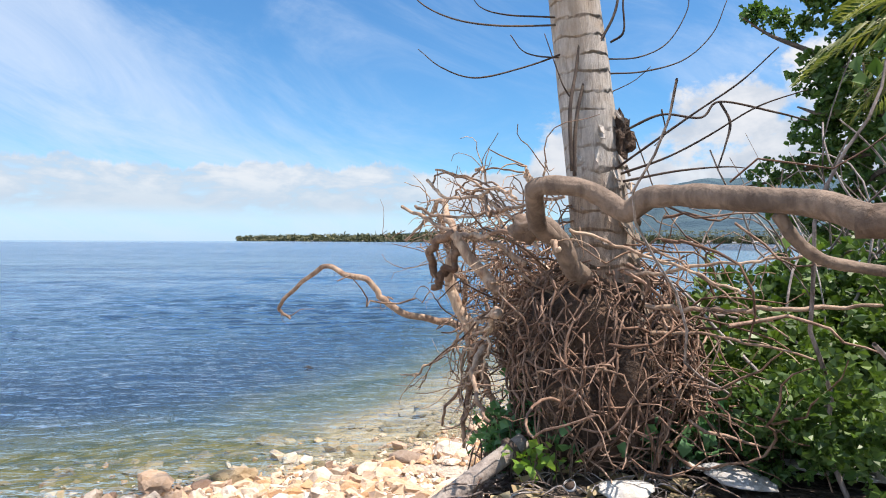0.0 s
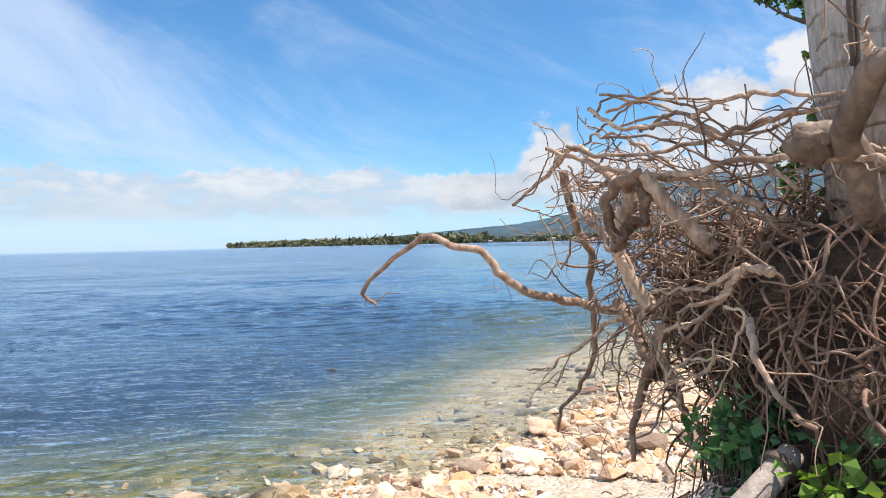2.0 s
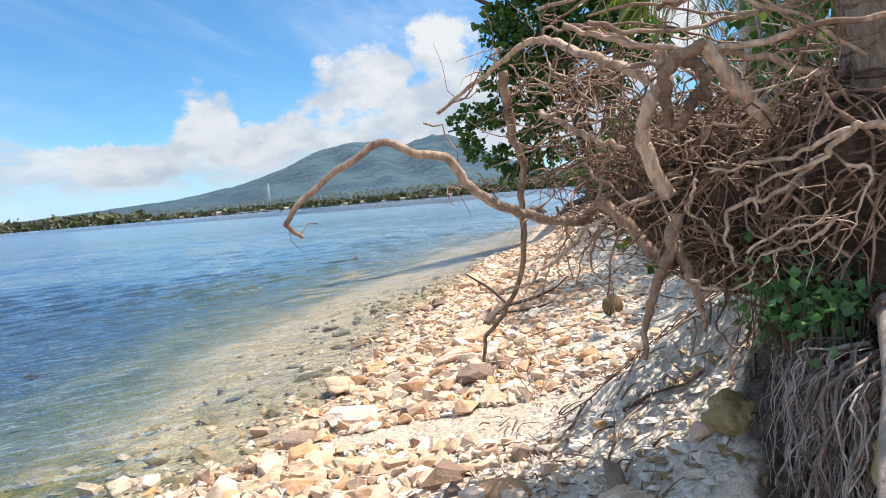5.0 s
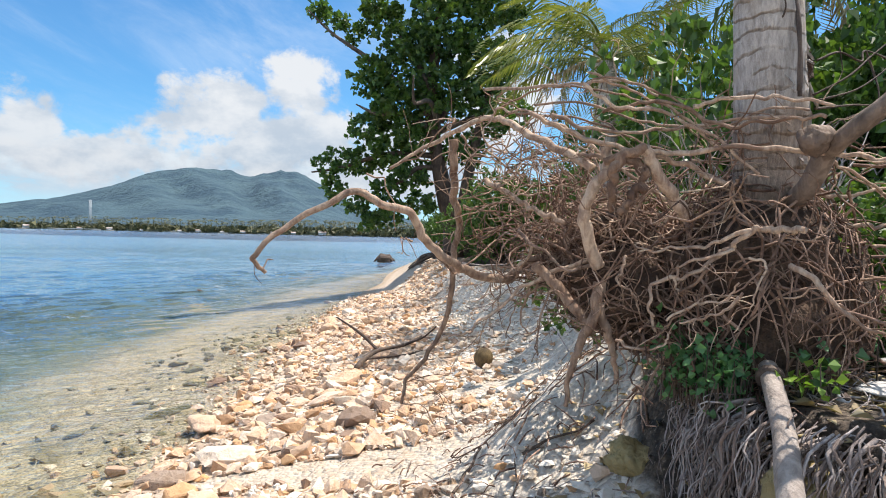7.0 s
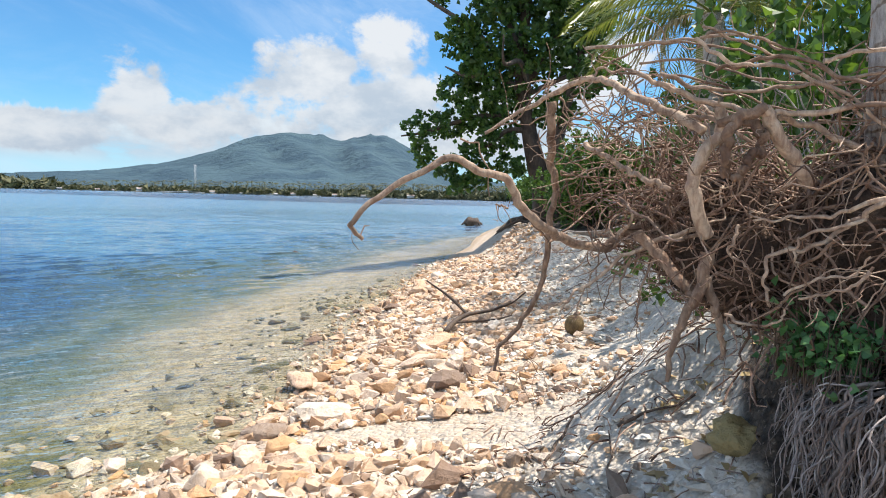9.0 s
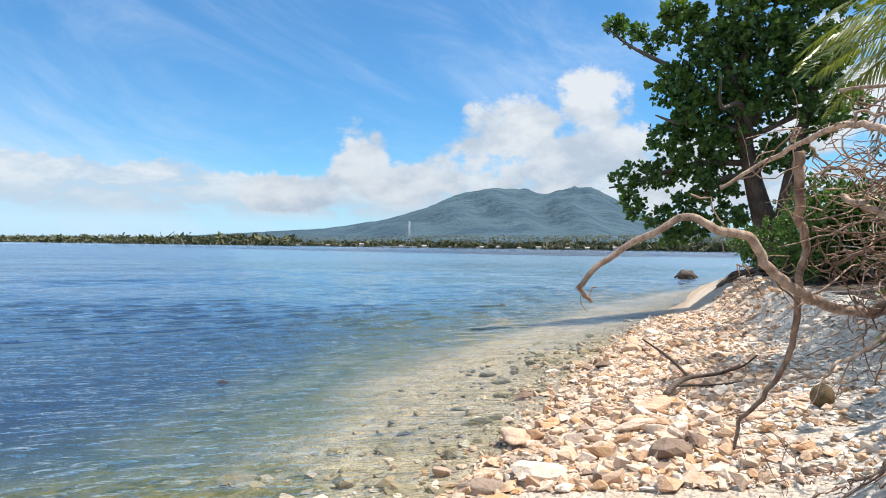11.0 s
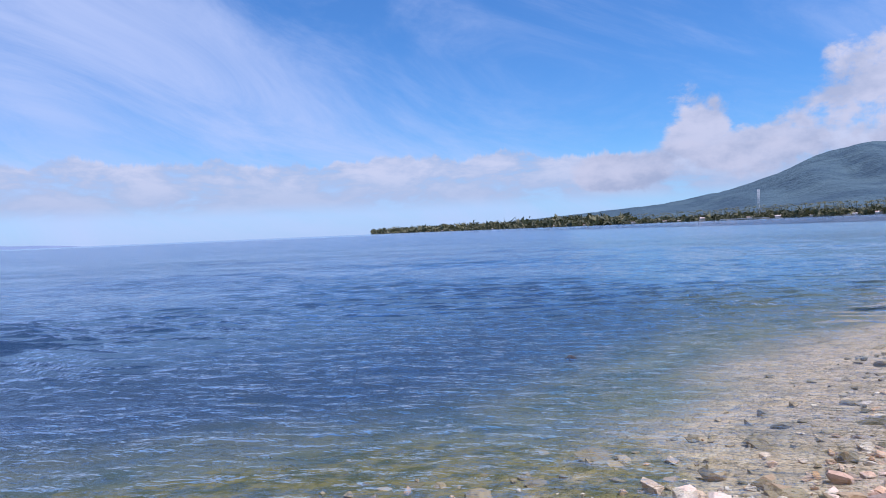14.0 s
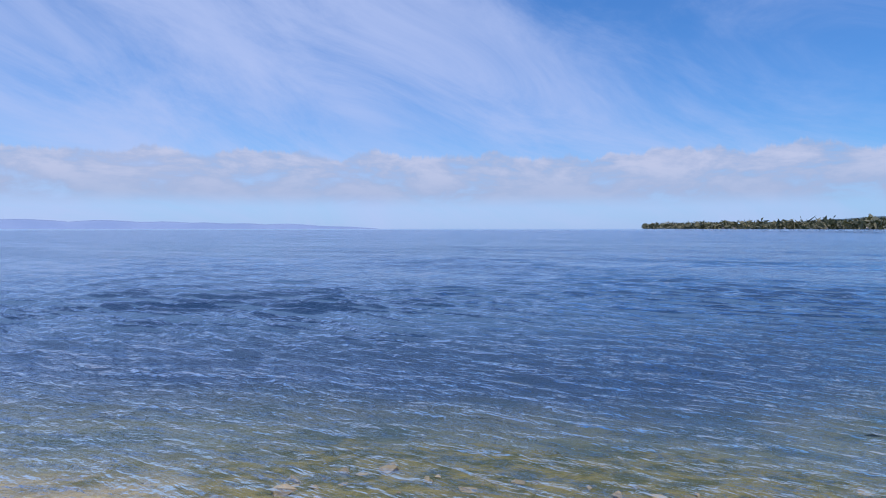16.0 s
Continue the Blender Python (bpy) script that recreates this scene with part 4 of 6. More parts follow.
root('root', [(0.55, 3.85, 1.95), (0.52, 3.85, 1.89), (0.51, 3.86, 1.84), (0.53, 3.8, 1.8), (0.54, 3.78, 1.74)], 0.009, 0.004)
root('root', [(0.59, 3.39, 1.96), (0.62, 3.34, 1.94), (0.6, 3.36, 1.85), (0.59, 3.38, 1.78), (0.56, 3.42, 1.69)], 0.008, 0.003)
root('root', [(0.67, 3.47, 2.25), (0.66, 3.49, 2.19), (0.68, 3.47, 2.14), (0.68, 3.48, 2.09)], 0.008, 0.005)
root('root', [(0.59, 3.25, 1.94), (0.55, 3.15, 1.89), (0.56, 3.07, 1.79), (0.59, 2.97, 1.74)], 0.014, 0.008)
root('root', [(0.52, 3.87, 1.61), (0.54, 3.78, 1.58), (0.56, 3.69, 1.61), (0.57, 3.66, 1.66)], 0.009, 0.004)
root('root', [(0.66, 4.74, 2.77), (0.63, 4.35, 2.72), (0.65, 4.12, 2.7), (0.64, 3.92, 2.68), (0.64, 3.78, 2.6)], 0.01, 0.008)
root('root', [(0.57, 3.99, 2.55), (0.6, 3.82, 2.57), (0.62, 3.66, 2.54), (0.63, 3.51, 2.45), (0.65, 3.28, 2.45), (0.68, 3.18, 2.45)], 0.011, 0.009)
root('root', [(0.6, 3.61, 2.53), (0.64, 3.5, 2.55), (0.66, 3.34, 2.54), (0.7, 3.16, 2.49)], 0.011, 0.008)
root('root', [(0.54, 3.88, 2.37), (0.6, 3.67, 2.36), (0.7, 3.43, 2.37), (0.82, 3.18, 2.34), (0.83, 3.03, 2.31)], 0.016, 0.012)
root('limb', [(1.07, 3.44, 2.13), (1.0, 3.37, 2.19), (0.93, 3.3, 2.24), (0.86, 3.23, 2.35), (0.79, 3.21, 2.4), (0.74, 3.23, 2.39)], 0.042, 0.036)
root('limb', [(0.86, 3.23, 2.34), (0.78, 3.15, 2.39), (0.75, 3.05, 2.46), (0.74, 2.98, 2.51), (0.79, 2.95, 2.52), (0.88, 2.93, 2.51), (0.94, 2.91, 2.48), (1.01, 2.87, 2.43), (1.06, 2.8, 2.47), (1.14, 2.7, 2.47), (1.24, 2.54, 2.45), (1.35, 2.42, 2.43), (1.42, 2.34, 2.39)], 0.031, 0.036)
root('limb', [(1.29, 2.5, 2.41), (1.34, 2.5, 2.34), (1.41, 2.5, 2.29), (1.5, 2.48, 2.27), (1.63, 2.44, 2.25)], 0.019, 0.016)
root('limb', [(0.74, 3.23, 2.39), (0.73, 3.21, 2.42)], 0.042, 0.035)
root('root', [(0.72, 2.97, 2.53), (0.71, 2.97, 2.56), (0.71, 2.97, 2.58)], 0.014, 0.004)
root('root', [(0.76, 2.95, 2.55), (0.77, 2.95, 2.58), (0.77, 2.95, 2.6)], 0.006, 0.003)
root('root', [(0.86, 4.04, 1.98), (0.73, 4.15, 1.92), (0.55, 4.35, 1.8), (0.4, 4.45, 1.66), (0.3, 4.5, 1.58), (0.21, 4.55, 1.57)], 0.018, 0.005)
root('root', [(0.78, 4.09, 1.91), (0.65, 4.2, 1.86), (0.58, 4.25, 1.76), (0.55, 4.29, 1.57), (0.56, 4.29, 1.48)], 0.011, 0.004)
root('root', [(0.4, 4.45, 1.66), (0.35, 4.45, 1.57), (0.32, 4.45, 1.5)], 0.006, 0.002)
root('root', [(0.31, 4.06, 2.51), (0.42, 3.96, 2.46), (0.62, 3.8, 2.46), (0.78, 3.65, 2.49), (0.91, 3.35, 2.51)], 0.011, 0.009)
root('root', [(0.24, 4.11, 2.51), (0.37, 4.01, 2.44), (0.49, 3.85, 2.38), (0.66, 3.7, 2.33), (0.79, 3.55, 2.24)], 0.012, 0.016)
root('root', [(0.37, 3.96, 2.63), (0.46, 3.86, 2.54), (0.61, 3.75, 2.53), (0.75, 3.6, 2.43), (0.84, 3.45, 2.28)], 0.011, 0.01)
root('root', [(0.41, 3.96, 2.68), (0.57, 3.86, 2.62), (0.68, 3.7, 2.52), (0.79, 3.55, 2.35)], 0.008, 0.008)
root('root', [(0.39, 3.96, 2.6), (0.43, 3.91, 2.66), (0.56, 3.81, 2.63), (0.66, 3.7, 2.57), (0.72, 3.6, 2.46)], 0.007, 0.006)
root('broken_root', [(0.49, 3.75, 2.37), (0.42, 3.8, 2.34), (0.39, 3.82, 2.29), (0.4, 3.83, 2.21), (0.44, 3.85, 2.13)], 0.0286, 0.0234)
root('broken_root', [(0.49, 3.75, 2.37), (0.54, 3.73, 2.3), (0.61, 3.7, 2.2), (0.69, 3.67, 2.11)], 0.0312, 0.0364)
root('root', [(1.13, 3.34, 2.22), (1.25, 3.24, 2.22), (1.34, 3.14, 2.25), (1.49, 3.04, 2.27), (1.61, 2.94, 2.29)], 0.011, 0.006)
root('root', [(1.19, 3.24, 2.1), (1.32, 3.14, 2.09), (1.43, 3.04, 2.1), (1.57, 2.94, 2.12), (1.8, 2.83, 2.14)], 0.014, 0.009)
root('root', [(0.91, 3.25, 2.38), (1.04, 3.25, 2.34), (1.17, 3.19, 2.29), (1.32, 3.14, 2.23), (1.41, 3.04, 2.18), (1.49, 3.04, 2.15)], 0.01, 0.006)
root('root', [(1.18, 3.14, 2.01), (1.32, 3.04, 2.02), (1.46, 2.94, 2.0), (1.59, 2.83, 1.97)], 0.009, 0.005)
root('root', [(1.16, 3.29, 2.35), (1.3, 3.19, 2.26), (1.43, 3.04, 2.14), (1.57, 2.94, 2.02)], 0.007, 0.004)
core("knob", (0.745, 3.235, 2.385), (0.058, 0.052, 0.055), 2.0, M_LIMB, "rounded pale burl on the limb")
root("limb", [(1.40, 2.36, 2.385), (1.50, 2.28, 2.38), (1.85, 1.95, 2.32), (2.35, 1.55, 2.10), (2.9, 1.2, 1.80), (3.4, 0.95, 1.55)], 0.036, 0.075)


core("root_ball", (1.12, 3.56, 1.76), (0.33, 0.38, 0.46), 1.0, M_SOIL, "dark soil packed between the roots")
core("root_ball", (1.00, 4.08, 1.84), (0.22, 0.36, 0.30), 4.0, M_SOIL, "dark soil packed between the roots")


def tangle():
    """Hundreds of fine roots springing from the plate."""
    r = np.random.default_rng(21)
    A, B = np.array((1.16, 3.35, 1.72)), np.array((0.86, 4.55, 1.95))
    outward = np.array((-0.80, 0.50, 0.0))
    groups = (("fine_root_mat", 430, (0.35, 0.85), (0.0025, 0.0065), 0.62, M_TANGLE), ("fine_root_mat", 360, (0.25, 0.6), (0.002, 0.0045), 0.7, M_TANGLE),
              ("coarse_root", 75, (0.6, 1.1), (0.006, 0.011), 0.45, M_TANGLE), ("curly_root", 150, (0.35, 0.8), (0.004, 0.0085), 0.75, M_ROOT))
    for name, count, (l0, l1), (r0, r1), bend, wood in groups:
        h = Heap()
        for _ in range(count):
            s = r.uniform(-0.05, 1.05)
            at = A + (B - A) * s + r.normal(0, 1, 3) * (0.12, 0.12, 0.20)
            way = outward * r.uniform(-0.35, 1.0) + r.normal(0, 0.62, 3) + (B - A) * r.uniform(-0.25, 0.55)
            L = r.uniform(l0, l1)
            rad = r.uniform(r0, r1)
            line = wander(at, way, L, 9, bend, -0.04, r)
            if line[-1][2] > 2.62 or min(q[0] for q in line) < (0.30 if r.random() < 0.15 else 0.50) or max(q[1] for q in line) > 4.95 or min(q[2] for q in line) < 1.42 + 0.25 * s:
                continue
            if name == "fine_root_mat":
                tube(h, line, rad, rad * 0.35, 4 if rad < 0.006 else 5, steps=14, ends=False)
            else:
                one = Heap()
                tube(one, line, rad, rad * 0.35, 6, 0.15, r, steps=16, ends=False)
                part(name, one, wood, stump, "pale curly root" if wood is M_ROOT else "")
        if h.v:
            tagged(part(name, h, wood, stump, "matted fine brown roots"), kind="stuff")
    # roots that hug the earth
    h = Heap()
    for cx, cy, cz, sx, sy, sz, count in ((1.12, 3.56, 1.76, 0.36, 0.41, 0.50, 420), (1.00, 4.08, 1.84, 0.25, 0.40, 0.33, 200)):
        for _ in range(count):
            v = r.normal(size=3)
            v /= np.linalg.norm(v)
            d = np.cross(v, r.normal(size=3))
            line = []
            for _k in range(8):
                d = d + r.normal(0, 0.35, 3) + (0, 0, -0.12)
                d -= v * (d @ v)
                d /= np.linalg.norm(d)
                v = v + d * r.uniform(0.10, 0.20)
                v /= np.linalg.norm(v)
                line.append(np.array((cx, cy, cz)) + v * (sx, sy, sz) * (1.0 + r.uniform(-0.02, 0.14)))
            rad = r.uniform(0.002, 0.007)
            tube(h, line, rad, rad * 0.5, 4, steps=12, ends=False)
    tagged(part("matted_root", h, M_TANGLE, stump, "brown roots matted over the earth"), kind="stuff")
    # wiry crest on the seaward end, long thin hair roots
    h = Heap()
    for _ in range(100):
        at = np.array((0.60, 4.40, 2.33)) + r.normal(0, 1, 3) * (0.13, 0.18, 0.10)
        way = r.normal(0, 1, 3) * (0.9, 0.9, 0.4) + (-0.25, 0.15, 0.0)
        rad = r.uniform(0.002, 0.005)
        tube(h, wander(at, way, r.uniform(0.2, 0.5), 8, 0.5, -0.08, r), rad, rad * 0.4, 4, steps=9, ends=False)
    for _ in range(120):
        at = np.array((1.0, 4.1, 2.15)) + r.normal(0, 1, 3) * (0.25, 0.45, 0.15)
        way = r.normal(0, 1, 3) * (1.0, 1.0, 0.35)
        rad = r.uniform(0.003, 0.006)
        tube(h, wander(at, way, r.uniform(0.3, 0.7), 8, 0.42, -0.06, r), rad, rad * 0.5, 4, steps=9, ends=False)
    tagged(part("hair_root_mat", h, M_ROOT, stump, "pale wiry roots"), kind="stuff")
    # roots that trail down to the gravel
    h = Heap()
    for _ in range(60):
        s = r.uniform(0, 0.35)
        at = A + (B - A) * s + (-0.15, 0.1, -0.15) + r.normal(0, 1, 3) * (0.15, 0.12, 0.10)
        rad = r.uniform(0.003, 0.007)
        tube(h, wander(at, outward * r.uniform(0, 0.9) + (0, 0, -0.7) + r.normal(0, 0.45, 3), r.uniform(0.2, 0.45), 7, 0.5, -0.10, r), rad, rad * 0.4, 4, steps=9, ends=False)
    # and on the landward face, long straight ones
    for _ in range(75):
        at = np.array((1.25, 3.35, 1.75)) + r.normal(0, 1, 3) * (0.12, 0.18, 0.28)
        rad = r.uniform(0.003, 0.008)
        tube(h, wander(at, (1.0 + r.normal(0, .4), -0.5 + r.normal(0, .5), r.normal(-0.15, 0.3)), r.uniform(0.35, 0.8), 8, 0.36, -0.03, r), rad, rad * 0.4, 4, steps=9, ends=False)
    tagged(part("trailing_root_mat", h, M_TANGLE, stump, "trailing bare roots"), kind="stuff")
    tagged(part("side_root_mat", SIDE, M_ROOT, stump, "thin side rootlets"), kind="stuff")


tangle()

# ---------------------------------------------------------------- palm
def frond_mesh(name, length, droop, leaflets, mat, seed, width=0.62):
    """A palm frond along +x from the origin: ribbed stem with hanging leaflets."""
    r = np.random.default_rng(seed)
    h = Heap()
    t = np.linspace(0, 1, 12)
    stem = np.stack((length * (t - 0.10 * t ** 3), 0 * t, length * (0.42 * t - droop * t ** 2)), -1)
    tube(h, stem, 0.022, 0.005, 5, steps=14)
    for i in range(leaflets):
        u = 0.14 + 0.86 * i / leaflets
        k = u * 11
        j = min(int(k), 10)
        base = stem[j] + (stem[j + 1] - stem[j]) * (k - j)
        L = width * math.sin(math.pi * (0.12 + 0.8 * u)) * r.uniform(0.8, 1.1)
        for side in (-1, 1):
            fwd = 0.55 + 0.3 * u + r.uniform(-.1, .1)
            mid = base + np.array((fwd * L * 0.5, side * L * 0.48, -0.06 * L + r.uniform(-.05, .05) * L))
            tip = base + np.array((fwd * L * 0.85, side * L * 0.78, -L * r.uniform(0.35, 0.75)))
            w = 0.022
            h.add([base, mid + (w, 0, 0), mid - (w, 0, 0), tip], [(0, 1, 2), (2, 1, 3)])
    return h.mesh(name, mat, False)


FRONDS = [frond_mesh("frond", 2.9, 0.62, 44, M_FROND, 1), frond_mesh("frond", 2.6, 0.85, 40, M_FROND, 2), frond_mesh("frond", 2.2, 1.25, 34, M_DRYFROND, 3)]


def palm(at, tall, lean, r0, r1, fronds, seed, label, scale=1.0, dry=2, bole=1.1, bend=1.3, oval=1.0):
    r = np.random.default_rng(seed)
    x, y, z = at
    t = thing("palm_tree", at, label, "palm tree")
    h = Heap()
    n = 70
    k = np.linspace(0, 1, n)
    line = np.stack((x + lean[0] * k ** bend, y + lean[1] * k ** bend, z - 0.15 + (tall + 0.15) * k), -1)
    rad = r1 + (r0 - r1) * np.exp(-k * tall / bole)
    rings = rad
    sides = 18
    ang = np.arange(sides) * 2 * math.pi / sides
    verts, faces = [], []
    for i in range(n):
        for a in ang:
            q = rings[i] * (1 + 0.05 * noise.noise((math.cos(a) * 2 + seed, math.sin(a) * 2, line[i][2] * 5)))
            verts.append((line[i][0] + q * math.cos(a), line[i][1] + q * oval * math.sin(a), line[i][2]))
    for i in range(n - 1):
        for s in range(sides):
            a, b = i * sides + s, i * sides + (s + 1) % sides
            faces.append((a, b, b + sides, a + sides))
    faces.append(tuple(range((n - 1) * sides, n * sides)))
    h.add(verts, faces)
    part("trunk", h, M_BARK, t, "grey ringed palm trunk")
    top = Vector(line[-1])
    for i in range(fronds):
        kind = 2 if i < dry else int(r.integers(0, 2))
        ob = new("frond", FRONDS[kind])
        ob.parent = t
        ob.matrix_parent_inverse = Matrix.Translation(-Vector(at))
        ob.matrix_basis = Matrix.Translation(top) @ Euler((r.uniform(-.3, .3), radians(r.uniform(-32, 22) + (28 if kind == 2 else 0)), i * 2.399 + r.uniform(-.2, .2))).to_matrix().to_4x4() @ Matrix.Scale(scale * r.uniform(0.85, 1.15), 4)
    return t


leaning_palm = palm((1.23, 3.49, 1.50), 7.2, (-0.95, 0.05), 0.19, 0.086, 15, 3, "tall coconut palm with grey ringed trunk above the roots", 1.0, 2, 1.0, 1.0, 1.25)

def twig(pts, r0, r1):
    h = Heap()
    tube(h, pts, r0, r1, 5, 0.15, rng, steps=6 * len(pts))
    part("climbing_twig", h, M_TWIG, leaning_palm, "thin dark twig")


twig([(1.08, 3.52, 3.2), (0.93, 3.46, 3.1), (0.74, 3.41, 3.02), (0.56, 3.36, 2.97), (0.43, 3.36, 3.01), (0.34, 3.36, 3.08)], 0.005, 0.002)
twig([(1.06, 3.52, 3.24), (0.89, 3.46, 3.21), (0.65, 3.41, 3.19), (0.47, 3.36, 3.2), (0.34, 3.37, 3.27), (0.3, 3.37, 3.36)], 0.005, 0.002)
twig([(1.08, 3.52, 3.23), (0.91, 3.46, 3.24), (0.7, 3.46, 3.25), (0.59, 3.46, 3.28), (0.54, 3.46, 3.35)], 0.005, 0.002)
twig([(1.06, 3.52, 3.11), (0.89, 3.46, 3.08), (0.77, 3.46, 3.1), (0.71, 3.46, 3.17)], 0.004, 0.002)
twig([(0.98, 3.45, 2.88), (0.92, 3.4, 2.94), (0.89, 3.41, 3.02), (0.84, 3.41, 3.16)], 0.004, 0.002)
twig([(1.12, 3.55, 3.1), (1.26, 3.55, 3.11), (1.38, 3.55, 3.17), (1.46, 3.55, 3.3), (1.47, 3.55, 3.4)], 0.004, 0.002)
twig([(1.13, 3.55, 3.04), (1.28, 3.55, 3.05), (1.45, 3.55, 3.1), (1.57, 3.55, 3.21), (1.63, 3.55, 3.35)], 0.004, 0.002)
twig([(1.14, 3.55, 2.96), (1.24, 3.55, 3.01), (1.31, 3.55, 3.07)], 0.003, 0.002)
twig([(1.14, 3.55, 3.17), (1.19, 3.53, 3.21), (1.19, 3.54, 3.34), (1.21, 3.54, 3.44)], 0.006, 0.003)
twig([(0.95, 3.35, 2.59), (0.95, 3.35, 2.73), (0.97, 3.37, 2.88), (1.03, 3.4, 3.07), (1.12, 3.41, 3.25), (1.14, 3.41, 3.43)], 0.009, 0.005)
twig([(0.94, 3.35, 2.61), (0.93, 3.35, 2.84), (0.96, 3.38, 3.02), (0.98, 3.39, 3.2), (0.97, 3.41, 3.38)], 0.008, 0.005)
twig([(1.11, 3.35, 2.62), (1.21, 3.25, 2.7), (1.36, 3.2, 2.81), (1.5, 3.15, 2.91), (1.61, 3.1, 3.02)], 0.0055, 0.002)
twig([(1.13, 3.35, 2.6), (1.27, 3.25, 2.65), (1.4, 3.2, 2.72), (1.56, 3.15, 2.82), (1.71, 3.09, 2.87)], 0.0055, 0.002)
twig([(1.15, 3.35, 2.77), (1.27, 3.3, 2.82), (1.4, 3.25, 2.8), (1.47, 3.25, 2.86), (1.62, 3.14, 2.8), (1.74, 3.14, 2.77)], 0.006, 0.003)
twig([(1.47, 3.25, 2.86), (1.5, 3.23, 2.78), (1.47, 3.2, 2.69), (1.44, 3.19, 2.61)], 0.006, 0.003)
twig([(1.14, 3.35, 2.57), (1.31, 3.25, 2.6), (1.46, 3.19, 2.61), (1.52, 3.14, 2.6)], 0.006, 0.002)
twig([(1.27, 3.3, 2.84), (1.28, 3.29, 2.75), (1.24, 3.29, 2.7)], 0.003, 0.002)

# rotted hole in the palm's foot, its shade put in as a dark lump; ragged husks of bark
def bark_flakes():
    r = np.random.default_rng(9)
    bm = bmesh.new()
    bmesh.ops.create_icosphere(bm, subdivisions=3, radius=1)
    for v in bm.verts:
        n = noise.noise(v.co * 2.4)
        v.co = Vector((1.148 + v.co.x * 0.042 * (1 + n), 3.405 + v.co.y * 0.036 * (1 + n), 2.74 + v.co.z * 0.085 * (1 + n)))
    me = bpy.data.meshes.new("hollow")
    bm.to_mesh(me)
    bm.free()
    me.materials.append(M_SOIL)
    part("hollow", me, M_SOIL, leaning_palm, "dark lump for the shade inside a rotten hole")
    for i in range(110):
        a, z = r.uniform(0, 2 * math.pi), 2.0 + 0.95 * r.random() ** 1.3
        rad = 0.086 + 0.104 * math.exp(1.5 - z) - 0.004
        c = np.array((1.23 - 0.129 * (z - 1.5) + rad * math.cos(a), 3.49 + 1.25 * rad * math.sin(a), z))
        tang, out = np.array((-math.sin(a), math.cos(a), 0)), np.array((math.cos(a), math.sin(a), 0))
        w, hgt, lift = r.uniform(0.006, 0.026), r.uniform(0.015, 0.055), r.uniform(0.004, 0.016)
        tang = tang + np.array((0, 0, r.normal(0, 0.5)))
        h = Heap()
        v = [c - tang * w - out * .01, c + tang * w - out * .01, c + tang * w * .8 + (0, 0, -hgt) + out * lift, c - tang * w * .7 + (0, 0, -hgt * .8) + out * lift]
        v += [p + out * 0.006 + (0, 0, 0.002) for p in v]
        h.add(v, [(0, 3, 2, 1), (4, 5, 6, 7), (2, 3, 7, 6), (0, 1, 5, 4), (1, 2, 6, 5), (3, 0, 4, 7)])
        part("bark_flake", h, M_BARK, leaning_palm, smooth=False)


bark_flakes()

# ---------------------------------------------------------------- stones, wrack and bank
def stone_mesh(name, seed, mat, flat=0.65, level=2, jag=0.28):
    """A pitted lump; higher levels are rounder and finer."""
    bm = bmesh.new()
    bmesh.ops.create_icosphere(bm, subdivisions=level, radius=1)
    s = Vector((seed * 3.7, seed * 1.3, seed * 7.1))
    for v in bm.verts:
        q = v.co.copy()
        n1 = noise.noise(q * 0.9 + s)
        n2 = noise.noise(q * 2.3 + s)
        n3 = noise.noise(q * 5.5 + s)
        v.co = q * (1 + jag * 1.4 * n1 + jag * 0.7 * n2 + jag * 0.5 * n3)
        v.co.z *= flat
        v.co.x *= 1.15
    me = bpy.data.meshes.new(name)
    bm.to_mesh(me)
    bm.free()
    me.polygons.foreach_set("use_smooth", [level > 2] * len(me.polygons))
    me.materials.append(mat)
    return me


def shard_mesh(name, seed, mat, flat=0.6, points=15):
    """An angular broken stone."""
    r = np.random.default_rng(seed)
    bm = bmesh.new()
    for _ in range(points):
        v = r.normal(size=3)
        v = v / np.linalg.norm(v) * r.uniform(0.8, 1.1)
        bm.verts.new((v[0] * 1.2, v[1] * 0.9, v[2] * flat))
    made = bmesh.ops.convex_hull(bm, input=bm.verts)
    bmesh.ops.delete(bm, geom=[g for g in made["geom_interior"] if isinstance(g, bmesh.types.BMVert)], context="VERTS")
    if points > 10:
        bmesh.ops.bevel(bm, geom=list(bm.edges), offset=0.06, segments=1, affect="EDGES")
        bmesh.ops.triangulate(bm, faces=bm.faces)
    me = bpy.data.meshes.new(name)
    bm.to_mesh(me)
    bm.free()
    me.materials.append(mat)
    return me


ROCKS = [shard_mesh("rock", i + 1, M_ROCK, 0.45 + 0.07 * (i % 5), 12 + i % 5) for i in range(9)] + [stone_mesh("rock", i + 1, M_ROCK, 0.55, 2, 0.3) for i in range(3)]
WETS = [stone_mesh("rock", i + 31, M_WETROCK, 0.40 + 0.06 * (i % 3), 2, 0.4) for i in range(4)]
PEBBLES = [shard_mesh("pebble", i + 51, M_CORAL, 0.5, 8) for i in range(6)]


def lay(mesh, name, x, y, size, r, label, category="rock", group="", sink=0.25, tilt=16, z=None):
    ob = new(name, mesh)
    z = ground_z(x, y) if z is None else z
    ob.matrix_basis = pose(x, y, z + size * 0.5 * (0.55 - sink), r.uniform(-tilt, tilt), r.uniform(-tilt, tilt), r.uniform(0, 360)) @ Matrix.Diagonal((size * r.uniform(.8, 1.25) / 2, size * r.uniform(.75, 1.0) / 2, size * r.uniform(.75, 1.05) / 2, 1))
    return tagged(ob, label, category, group)


